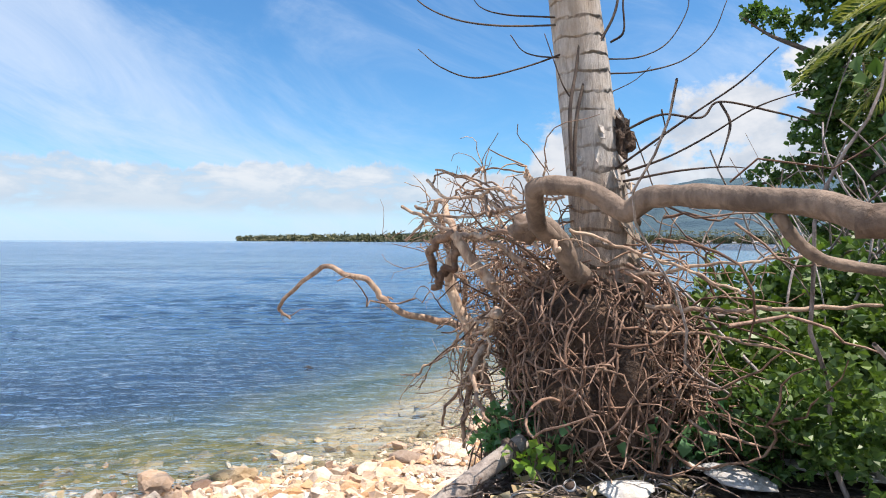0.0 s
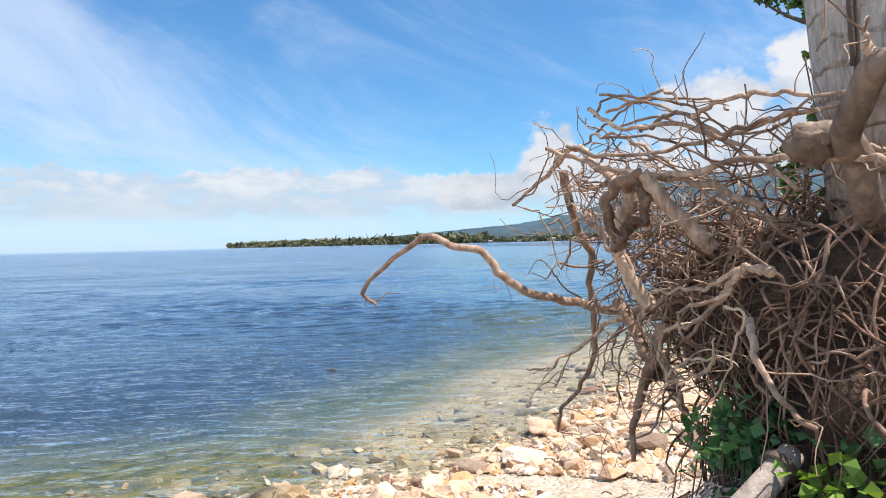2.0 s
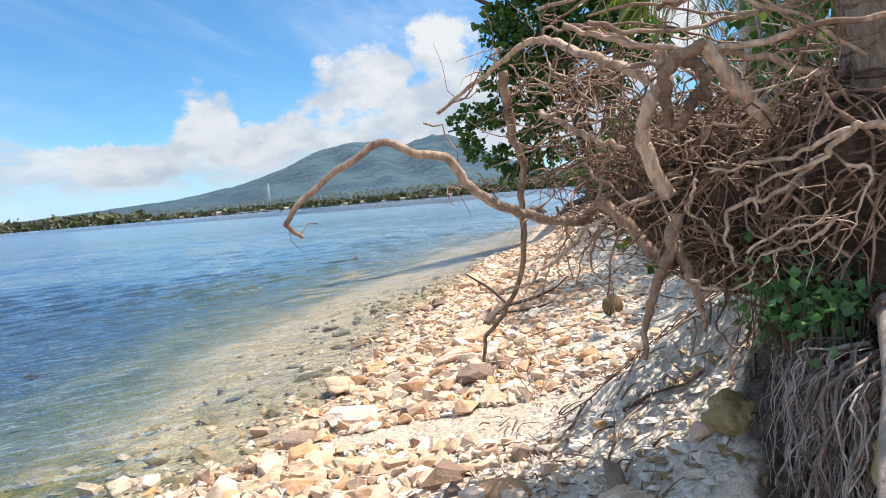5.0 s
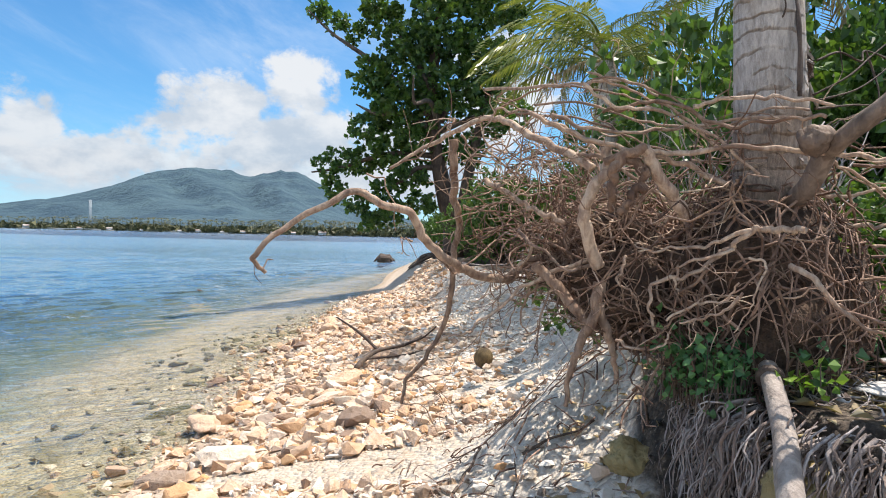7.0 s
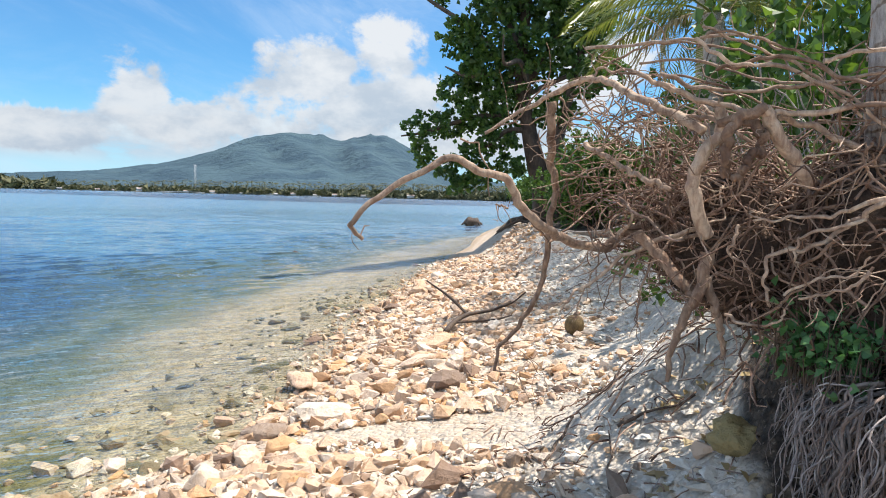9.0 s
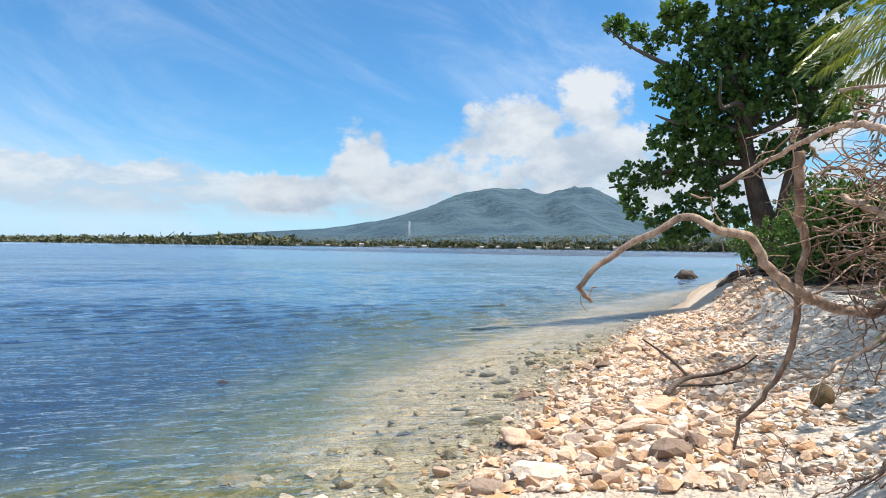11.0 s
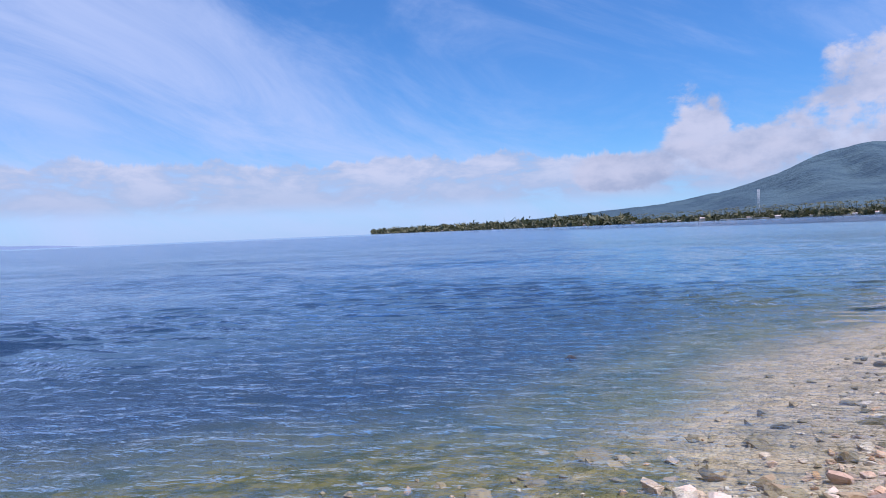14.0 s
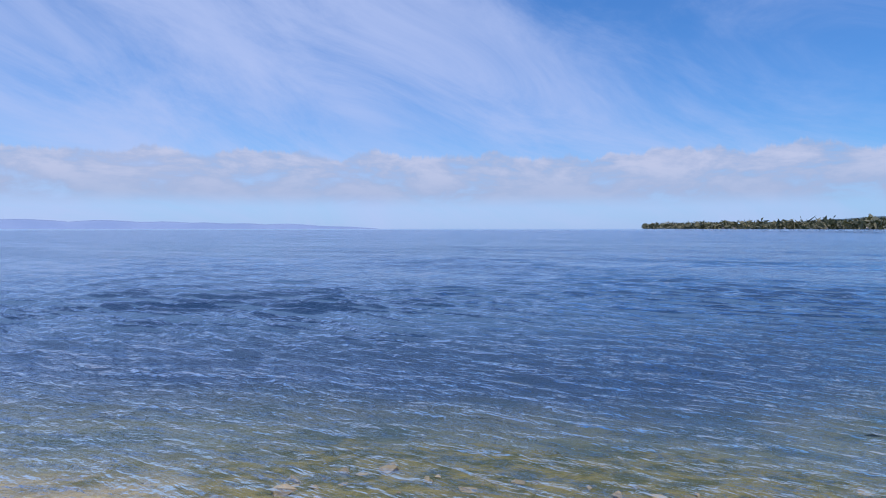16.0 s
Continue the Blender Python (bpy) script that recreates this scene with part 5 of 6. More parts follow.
def along(s):
    """A point of the shoreline, s metres on from its bend, and the way inland."""
    pts = np.array(SHORE[3:12])
    seg = np.hypot(*np.diff(pts, axis=0).T)
    acc = np.concatenate(((0,), np.cumsum(seg)))
    i = min(int(np.searchsorted(acc, s, "right")) - 1, len(seg) - 1)
    d = (pts[i + 1] - pts[i]) / seg[i]
    return pts[i] + d * (s - acc[i]), np.array((d[1], -d[0]))


def scatter_rocks():
    r = np.random.default_rng(77)
    spots = []

    def free(x, y, size):
        for a, b, c in spots:
            if (a - x) ** 2 + (b - y) ** 2 < (0.42 * (size + c)) ** 2:
                return False
        spots.append((x, y, size))
        return True

    made = 0
    tries = 0
    while made < 290 and tries < 6000:
        tries += 1
        p, inn = along(2.0 + 15.5 * r.random() ** 1.15)
        d = r.normal(1.15, 0.75)
        if d < 0.0 or d > 3.0:
            continue
        size = float(np.clip(r.lognormal(math.log(0.17), 0.45), 0.08, 0.42)) * (1.0 if d < 1.7 else 0.7)
        x, y = p + inn * d
        if not free(x, y, size):
            continue
        lay(ROCKS[int(r.integers(0, len(ROCKS)))], "rock", x, y, size, r, "tan and cream coral rock on the beach gravel", "rock", "rocks along the waterline")
        made += 1
    made = 0
    while made < 90:
        p, inn = along(1.0 + 16 * r.random())
        d = -abs(r.normal(0.0, 1.1)) - 0.1
        size = float(np.clip(r.lognormal(math.log(0.18), 0.4), 0.08, 0.30))
        x, y = p + inn * d
        if not free(x, y, size):
            continue
        lay(WETS[int(r.integers(0, len(WETS)))], "rock", x, y, size, r, "wet brown rock under clear shallow water", "rock", "rocks in the shallows", 0.5)
        made += 1
    # rubble and coral chips too many to count
    def rubble(name, mat, count, spread, s0, s1, seed, label, meshes, squeeze):
        q = np.random.default_rng(seed)
        V, F, n = [], [], 0
        shapes = []
        for me in meshes:
            v = np.empty(len(me.vertices) * 3)
            me.vertices.foreach_get("co", v)
            shapes.append((v.reshape(-1, 3), np.array([list(p.vertices) for p in me.polygons])))
        for _ in range(count):
            p, inn = along(spread[0] + spread[1] * q.random() ** 1.4)
            d = q.uniform(*spread[2]) if squeeze is None else q.normal(*squeeze)
            x, y = p + inn * d
            v, f = shapes[int(q.integers(0, len(shapes)))]
            size = float(np.clip(q.lognormal(math.log(s0), 0.45), s0 * 0.4, s1)) / 2
            a = q.uniform(0, 6.28)
            c, s = math.cos(a), math.sin(a)
            w = v * size * q.uniform(0.7, 1.3, 3)
            w = np.stack((w[:, 0] * c - w[:, 1] * s + x, w[:, 0] * s + w[:, 1] * c + y, w[:, 2]), -1)
            V.append((w, x, y, size))
            F.append(f)
        z, _, soil = land(np.array([k[1] for k in V]), np.array([k[2] for k in V]))
        keep = [i for i in range(count) if soil[i] < 0.35]
        V, F, z = [V[i] for i in keep], [F[i] for i in keep], z[keep]
        for i, (k, zz) in enumerate(zip(V, z)):
            k[0][:, 2] += zz + k[3] * 0.28
            F[i] = F[i] + n
            n += len(k[0])
        h = Heap()
        h.v, h.f = np.concatenate([k[0] for k in V]).tolist(), np.concatenate(F).tolist()
        tagged(part(name, h, mat, label=label, smooth=False), category="gravel", kind="stuff")

    low = [shard_mesh("rubble", i + 90, M_ROCK, 0.6, 9) for i in range(6)]
    rubble("beach_rubble", M_ROCK, 9500, (1.5, 21, None), 0.095, 0.24, 5, "tan coral rubble between the rocks", low, (1.45, 0.85))
    rubble("small_rubble", M_ROCK, 9000, (1.5, 17, None), 0.052, 0.11, 7, "small tan and orange stones packed between the rocks", low, (1.5, 0.95))
    rubble("coral_chips", M_CORAL, 15000, (0.5, 14, (1.2, 4.8)), 0.044, 0.13, 6, "white coral chips and broken shell", PEBBLES, None)
    rubble("scattered_chips", M_CORAL, 6000, (0.5, 13, (4.6, 9.5)), 0.04, 0.12, 16, "white coral chips scattered high on the beach", PEBBLES, None)
    rubble("shallow_rubble", M_WETROCK, 260, (0.5, 17, (-2.4, 0.1)), 0.09, 0.25, 8, "brown rubble under the shallow water", low, None)


scatter_rocks()


def single_stones():
    r = np.random.default_rng(4)
    lay(stone_mesh("boulder", 12, M_YELLOW, 0.75, 4, 0.34), "rock", 0.86, 3.98, 0.22, r, "yellowish coral boulder at the foot of the bank", "rock", sink=0.15)
    lay(stone_mesh("boulder", 15, M_YELLOW, 0.8, 4, 0.3), "rock", 0.56, 3.13, 0.30, r, "grey-yellow boulder behind the driftwood pole", "rock", sink=0.1, z=1.12)
    lay(stone_mesh("boulder", 22, M_ROCK, 0.55, 2, 0.45), "rock", -0.05, 6.45, 0.26, r, "rounded tan rock near the waterline", "rock")
    lay(stone_mesh("boulder", 25, M_ROCK, 0.6, 3, 0.45), "rock", 1.0, 8.72, 0.30, r, "ochre pitted coral rock at the waterline", "rock", sink=0.0)
    lay(stone_mesh("boulder", 27, M_ROCK, 0.5, 2, 0.5), "rock", 2.05, 10.75, 0.2, r, "ochre coral rock at the waterline", "rock", sink=0.0)
    lay(stone_mesh("boulder", 28, M_ROCK, 0.6, 2, 0.5), "rock", -2.15, 6.75, 0.30, r, "orange-brown coral rock at the waterline", "rock", sink=0.0)
    lay(stone_mesh("boulder", 29, M_WETROCK, 0.7, 2, 0.5), "rock", -1.45, 7.05, 0.24, r, "dark grey rock at the waterline", "rock", sink=0.0)
    lay(stone_mesh("boulder", 30, M_WETROCK, 0.4, 3, 0.3), "rock", -2.74, 8.08, 0.26, r, "pale flat rock awash in the shallows", "rock", sink=0.45)
    # pale slabs on the shaded bank top
    for x, y, s in ((1.07, 3.06, 0.19), (1.36, 3.28, 0.15), (1.46, 3.06, 0.20), (1.83, 3.11, 0.25), (1.96, 2.98, 0.20), (1.27, 2.90, 0.13)):
        ob = lay(stone_mesh("slab", int(x * 40), M_FLAT, 0.20, 3, 0.20), "flat_stone", x, y, s, r, "smooth pale grey flat stone on dark soil", "stone", "flat stones on the bank", 0.1, 6)


single_stones()


def bottle_cap():
    x, y = 0.90, 3.16
    z = ground_z(x, y)
    t = thing("plastic_cap", (x, y, z), "small black plastic cap with white marks on dark soil", "cap")
    h = Heap()
    tube(h, [(x, y, z + 0.004), (x - 0.006, y - 0.014, z + 0.02)], 0.024, 0.023, 16, steps=3)
    part("cap", h, M_STEEL, t, "pale rim")
    h = Heap()
    tube(h, [(x - 0.006, y - 0.014, z + 0.02), (x - 0.007, y - 0.016, z + 0.0225)], 0.019, 0.019, 16, steps=3)
    part("disc", h, M_TWIG, t, "black disc")


bottle_cap()


def driftwood():
    t = thing("driftwood_pole", (-0.42, 2.82, 0.75), "silvered driftwood pole leaning on the bank", "driftwood")
    h = Heap()
    tube(h, [(-0.42, 2.82, 0.84), (-0.10, 2.96, 1.04), (0.27, 3.13, 1.27), (0.48, 3.22, 1.40), (0.76, 3.37, 1.55)], 0.046, 0.036, 14, 0.06, rng, steps=26)
    part("pole", h, M_LOG, t)
    h = Heap()
    tube(h, [(0.700, 3.340, 1.520), (0.716, 3.348, 1.529)], 0.050, 0.050, 14)
    part("bark_band", h, M_TWIG, t, "dark ring of bark")
    # forked dead branch on the gravel
    t = thing("dead_branch", (3.0, 8.9, ground_z(3.0, 8.9)), "dark forked dead branch lying on the beach rocks", "branch")
    base = ground_z(3.4, 9.0)
    for pts, r0 in (([(2.95, 8.85, .02), (3.15, 8.95, .10), (3.45, 9.05, .16), (3.85, 9.0, .20), (4.25, 9.1, .26)], 0.035),
                    ([(3.45, 9.05, .16), (3.45, 9.45, .34), (3.35, 9.85, .52)], 0.022), ([(3.15, 8.95, .10), (3.6, 8.7, .14), (4.0, 8.75, .16)], 0.016),
                    ([(3.85, 9.0, .20), (4.05, 8.85, .30), (4.25, 8.8, .44)], 0.014)):
        h = Heap()
        tube(h, [(a, b, base + c) for a, b, c in pts], r0, r0 * 0.5, 8, 0.2, rng, steps=18)
        part("limb", h, M_TWIG, t)


driftwood()


def coconut():
    x, y = 3.42, 7.18
    t = thing("coconut", (x, y, ground_z(x, y)), "brown-green husked coconut lying on white coral gravel", "coconut")
    bm = bmesh.new()
    bmesh.ops.create_uvsphere(bm, u_segments=24, v_segments=16, radius=0.105)
    for v in bm.verts:
        a = math.atan2(v.co.y, v.co.x)
        v.co.x *= 1 + 0.05 * math.cos(3 * a)
        v.co.y *= 1 + 0.05 * math.cos(3 * a)
        v.co.z *= 1.12
        v.co += Vector((x, y, ground_z(x, y) + 0.10))
    me = bpy.data.meshes.new("husk")
    bm.to_mesh(me)
    bm.free()
    me.polygons.foreach_set("use_smooth", [True] * len(me.polygons))
    me.materials.append(M_HUSK)
    part("husk", me, M_HUSK, t)
    h = Heap()
    z = ground_z(x, y) + 0.21
    tube(h, [(x, y, z), (x + 0.004, y, z + 0.018)], 0.024, 0.015, 8, steps=4)
    part("stalk_scar", h, M_TWIG, t, "dark stalk scar")


coconut()


def old_stump():
    """A dark snag standing out of the sea."""
    x, y = 30.2, 41.9
    t = thing("sea_snag", (x, y, -0.3), "dark broken tree stump standing in the shallow sea", "stump")
    bm = bmesh.new()
    bmesh.ops.create_icosphere(bm, subdivisions=3, radius=1)
    for v in bm.verts:
        n = noise.noise(v.co * 1.7 + Vector((3, 1, 2)))
        v.co = Vector((x + v.co.x * 0.62 * (1 + 0.5 * n), y + v.co.y * 0.5 * (1 + 0.5 * n), 0.1 + v.co.z * 0.55 * (1 + 0.6 * n)))
    me = bpy.data.meshes.new("bole")
    bm.to_mesh(me)
    bm.free()
    me.materials.append(M_TWIG)
    part("bole", me, M_TWIG, t)
    for dx, dy, dz in ((-0.9, 0.2, 0.1), (1.5, 0.4, 0.0), (0.5, -0.6, -0.2)):
        h = Heap()
        tube(h, [(x, y, 0.1), (x + dx * 0.6, y + dy * 0.6, 0.18), (x + dx, y + dy, dz - 0.15)], 0.16, 0.05, 7, 0.2, rng)
        part("root_arm", h, M_TWIG, t)
    # half-sunk coral head out in the bay
    r = np.random.default_rng(2)
    lay(stone_mesh("boulder", 44, M_TWIG, 0.45, 3, 0.4), "rock", -1.95, 12.85, 0.17, r, "small dark rock just breaking the water", "rock", z=-0.06)
    lay(stone_mesh("boulder", 45, M_TWIG, 0.45, 2, 0.4), "rock", 7.6, 24.0, 0.2, r, "small dark rock just breaking the water", "rock", z=-0.06)


old_stump()


def bank_fringe():
    """Dead roots hanging over the lip of the bank, and litter on it."""
    t = thing("bank_root_fringe", (0.72, 3.1, 1.35), "curtain of grey dead rootlets hanging over the eroded bank", "roots")
    r = np.random.default_rng(14)
    pts = np.array(LIP[3:10])
    seg = np.hypot(*np.diff(pts, axis=0).T)
    acc = np.concatenate(((0,), np.cumsum(seg)))
    heaps = [Heap() for _ in range(3)]
    for i in range(1250):
        s = r.uniform(0.3, acc[4] + 0.48)
        k = min(int(np.searchsorted(acc, s, "right")) - 1, len(seg) - 1)
        d = (pts[k + 1] - pts[k]) / seg[k]
        out = np.array((-d[1], d[0]))
        x, y = pts[k] + d * (s - acc[k]) - out * r.uniform(-0.02, 0.10)
        z = 1.40 + r.uniform(-0.20, 0.05)
        o = r.uniform(0.02, 0.12)
        single = i < 280
        L = r.uniform(0.3, 0.6) if single else r.uniform(0.2, 0.55)
        line = [(x, y, z)]
        px, py = x + out[0] * o, y + out[1] * o
        sway = 0.022 if single else 0.018
        for j in range(1, 8):
            px += out[0] * 0.004 + r.normal(0, sway)
            py += out[1] * 0.004 + r.normal(0, sway)
            line.append((px, py, z + 0.03 - L * j / 7))
        rad = r.uniform(0.0045, 0.0095) if single else r.uniform(0.002, 0.0052)
        h = Heap() if single else heaps[i % 3]
        tube(h, line, rad, rad * 0.4, 5 if single else 4, steps=15 if single else 11, ends=False)
        if single:
            part("rootlet", h, M_FRINGE, t)
    for h in heaps:
        tagged(part("rootlet_mat", h, M_FRINGE, t), kind="stuff")
    # dry sticks and leaf litter on the bank
    h, leaf = Heap(), Heap()
    for i in range(900):
        s = r.uniform(0.3, acc[-1] - 0.1)
        k = min(int(np.searchsorted(acc, s, "right")) - 1, len(seg) - 1)
        d = (pts[k + 1] - pts[k]) / seg[k]
        out = np.array((-d[1], d[0]))
        x, y = pts[k] + d * (s - acc[k]) - out * r.uniform(-0.10, 0.85)
        if r.random() < 0.22:
            x, y = pts[k] + d * (s - acc[k]) + out * r.uniform(0.1, 0.6)
        z = ground_z(x, y)
        a, L = r.uniform(0, 6.28), r.uniform(0.05, 0.22)
        if i % 2:
            c, sn = math.cos(a) * L / 2, math.sin(a) * L / 2
            rad = r.uniform(0.002, 0.005)
            tube(h, [(x - c, y - sn, z + 0.012), (x + r.normal(0, .015), y + r.normal(0, .015), z + 0.02 + r.uniform(0, .03)), (x + c, y + sn, z + 0.012)], rad, rad * 0.6, 4, steps=6, ends=False)
        else:
            c, sn = math.cos(a) * L * 0.3, math.sin(a) * L * 0.3
            up = r.uniform(0.01, 0.04)
            leaf.add([(x - c, y - sn, z + 0.008), (x - sn * .6, y + c * .6, z + up), (x + c, y + sn, z + 0.014), (x + sn * .6, y - c * .6, z + up)], [(0, 1, 2), (0, 2, 3)])
    tagged(part("dry_sticks", h, M_FRINGE, label="dry sticks and rootlets strewn on the bank"), category="sticks", kind="stuff")
    tagged(part("leaf_litter", leaf, M_DRYFROND, label="dry brown fallen leaves on the bank", smooth=False), category="leaf litter", kind="stuff")


bank_fringe()


def beach_wrack():
    """Dark twigs, husk bits and dead leaves washed over the gravel."""
    r = np.random.default_rng(52)
    h, red = Heap(), Heap()
    for i in range(460):
        if i < 250:
            x, y = 1.3 + r.normal(0, 0.55), 4.9 + r.normal(0, 0.6)
        else:
            p, inn = along(r.uniform(2.5, 13))
            x, y = p + inn * r.uniform(1.6, 4.4)
        z, a = ground_z(x, y), r.uniform(0, 6.28)
        if z > 1.25:
            continue
        L = float(np.clip(r.lognormal(math.log(0.09), 0.6), 0.03, 0.5))
        rad = r.uniform(0.0025, 0.006) + 0.006 * L
        c, s = math.cos(a) * L / 2, math.sin(a) * L / 2
        ends = [(x - c, y - s), (x + r.normal(0, .12) * L, y + r.normal(0, .12) * L), (x + c, y + s)]
        line = [(u, v, ground_z(u, v) + 0.028 + (r.uniform(0, 0.03) if k == 1 else 0)) for k, (u, v) in enumerate(ends)]
        tube(red if i % 5 == 0 else h, line, rad, rad * 0.6, 5, steps=5)
    tagged(part("wrack_twigs", h, M_TANGLE, label="dark broken twigs strewn over the coral gravel"), category="twigs", kind="stuff")
    tagged(part("husk_bits", red, M_TANGLE, label="red-brown husk and bark bits strewn over the gravel"), category="debris", kind="stuff")
    # longer sticks lying by the bank
    for pts, rad in (((1.02, 4.72, 0.30), (1.30, 4.45, -0.2)), 0.010), (((0.62, 4.45, 0.1), (0.98, 4.72, 0.2)), 0.008), (((0.75, 5.0, 0.1), (1.2, 5.2, 0.0)), 0.012), (((1.6, 5.4, 0.0), (2.3, 5.6, 0.2)), 0.012):
        (x0, y0, _), (x1, y1, _) = pts
        line = [(x0 + (x1 - x0) * k / 5, y0 + (y1 - y0) * k / 5 + r.normal(0, 0.012), ground_z(x0 + (x1 - x0) * k / 5, y0 + (y1 - y0) * k / 5) + rad + 0.02) for k in range(6)]
        h = Heap()
        tube(h, line, rad, rad * 0.5, 6, 0.15, r, steps=16)
        tagged(part("stick", h, M_TWIG, label="thin dry brown stick lying on white coral gravel"), category="stick", group="sticks on the beach")


beach_wrack()

# ---------------------------------------------------------------- plants
def leaves(heap, centres, ways, sizes, r, wide=0.45, fold=0.18):
    """Folded leaves of two faces each, stem at the centre, pointing along way."""
    n = len(centres)
    ways = ways / (np.linalg.norm(ways, axis=1)[:, None] + 1e-9)
    side = np.cross(ways, r.normal(size=(n, 3)))
    side /= np.linalg.norm(side, axis=1)[:, None] + 1e-9
    up = np.cross(side, ways)
    s = sizes[:, None]
    base, tip = centres, centres + ways * s - up * s * 0.12
    mid = centres + ways * s * 0.58 + up * s * fold
    v = np.stack((base, mid + side * s * wide, tip, mid - side * s * wide), 1).reshape(-1, 3)
    k = np.arange(n) * 4
    f = np.concatenate([np.stack((k + a, k + b, k + c), -1) for a, b, c in ((0, 1, 2), (0, 2, 3))])
    o = len(heap.v)
    heap.v.extend(map(tuple, v.tolist()))
    heap.f.extend(map(tuple, (f + o).tolist()))


def crown(heap, lumps, per, size, r, inner=0.55):
    """Leaves gathered in rosettes over lumps (x, y, z, rx, ry, rz)."""
    for cx, cy, cz, rx, ry, rz in lumps:
        n = max(26, int(per * (rx * ry * rz) ** (2 / 3)))
        v = r.normal(size=(n, 3))
        v /= np.linalg.norm(v, axis=1)[:, None]
        rad = inner + (1 - inner) * r.random(n) ** 0.5
        hub = np.array((cx, cy, cz)) + v * rad[:, None] * (rx, ry, rz) * (1 + 0.12 * r.normal(size=(n, 1)))
        k = 7
        c = np.repeat(hub, k, 0) + r.normal(0, size * 0.25, (n * k, 3))
        w = np.repeat(v, k, 0) * 0.6 + r.normal(size=(n * k, 3)) * 0.75 + (0, 0, 0.1)
        leaves(heap, c, w, size * r.uniform(0.6, 1.15, n * k), r)


def almond_tree():
    """Sea almond leaning over the water."""
    r = np.random.default_rng(31)
    bx, by = 14.6, 18.7
    bz = ground_z(bx, by)
    t = thing("sea_almond_tree", (bx, by, bz), "big dark green sea almond tree leaning over the beach", "tree")
    h = Heap()
    tube(h, [(bx, by, bz - 0.3), (bx - 0.1, by + 0.1, bz + 1.2), (bx - 0.5, by + 0.4, bz + 3.2), (bx - 0.7, by + 0.7, bz + 5.5), (bx - 0.4, by + 0.6, bz + 9)], 0.42, 0.14, 14, 0.08, r, steps=30)
    tube(h, [(bx + 0.5, by - 0.5, bz - 0.3), (bx + 0.2, by - 0.25, bz + 1.4), (bx + 0.3, by - 0.3, bz + 3.0), (bx + 0.9, by - 0.8, bz + 6.5)], 0.34, 0.12, 12, 0.08, r, steps=24)
    part("trunk", h, M_TREEBARK, t, "grey-brown twin trunk")
    start = np.array((bx - 0.5, by + 0.4, bz + 3.0))
    arms = [((10.6, 22.3, 9.9), 2.6), ((10.8, 22.2, 4.2), 1.0), ((11.8, 21.0, 6.6), 2.2), ((12.6, 20.3, 3.6), 0.3), ((13.0, 20.4, 9.6), 3.2), ((15.6, 18.0, 9.0), 3.0), ((16.4, 17.2, 6.4), 2.4), ((14.8, 20.8, 8.0), 3.0), ((12.0, 18.2, 7.2), 2.4)]
    for tip, lift in arms:
        tip = np.array(tip)
        a = start + (0, 0, lift * 0.6)
        h = Heap()
        tube(h, [a, a + (tip - a) * 0.4 + (0, 0, 0.3), a + (tip - a) * 0.75 + r.normal(0, .15, 3), tip], 0.12, 0.025, 7, 0.15, r, steps=18)
        part("limb", h, M_TREEBARK, t)
    for k in range(6):
        h = Heap()
        a = 2.3 + 0.22 * k
        L = r.uniform(0.8, 2.0)
        q = np.array((bx - 0.1, by + 0.1, bz + r.uniform(0.1, 0.5)))
        line = [q]
        for j in range(1, 6):
            b = a + 0.5 * math.sin(j * 1.3 + k * 2)
            w = (q[0] + math.cos(b) * L * j / 5, q[1] + math.sin(b) * L * j / 5)
            line.append((*w, ground_z(*w) + max(0.0, 0.16 - 0.03 * j) + r.uniform(-0.04, 0.06)))
        tube(h, line, 0.10, 0.025, 7, 0.2, r, steps=18)
        part("bare_root", h, M_TREEBARK, t)
    lumps = [(11.0, 22.1, 9.9, .35, .35, .22), (11.5, 21.8, 9.6, .4, .4, .25), (12.1, 21.5, 9.2, .5, .5, .3), (12.9, 20.9, 9.9, .8, .7, .4), (14.2, 19.4, 10.9, 1.5, 1.3, .9), (15.6, 18.0, 10.4, 1.3, 1.2, 1.0),
             (13.4, 20.1, 8.6, 1.0, .9, .9), (14.4, 19.1, 9.2, 1.3, 1.2, 1.1), (12.6, 20.8, 7.4, .75, .7, .75), (13.2, 20.2, 6.5, 1.05, .95, .9), (14.4, 19.0, 7.2, 1.3, 1.2, 1.0),
             (15.5, 18.0, 8.2, 1.1, 1.1, 1.0), (15.7, 17.8, 6.5, 1.0, 1.0, .9), (12.4, 21.0, 5.9, .75, .7, .55), (11.4, 21.9, 4.5, .5, .45, .45), (12.1, 21.2, 4.6, .7, .65, .5),
             (12.9, 20.4, 5.0, .8, .75, .55), (13.6, 19.7, 5.5, .9, .85, .6), (11.5, 21.8, 3.6, .42, .42, .4), (12.1, 21.1, 3.2, .5, .45, .4), (12.8, 20.4, 3.7, .5, .45, .4), (14.9, 18.7, 5.2, .8, .8, .6), (12.5, 20.8, 2.5, .4, .4, .3),
             (12.9, 20.3, 2.9, .6, .6, .4), (13.4, 19.8, 4.2, .8, .7, .6), (13.7, 19.6, 3.2, .5, .5, .4)]
    h = Heap()
    crown(h, lumps, 150, 0.215, r, 0.3)
    part("crown", h, M_ALMOND, t, "glossy dark green leaf rosettes", smooth=False)
    # second leaf green over the upper crown paints in its sunlit side
    h = Heap()
    sun_side = [(a - 0.35, b - 0.15, c + 0.25, d * 0.8, e * 0.8, f * 0.7) for a, b, c, d, e, f in lumps[3:12]]
    crown(h, sun_side, 16, 0.28, r, 0.8)
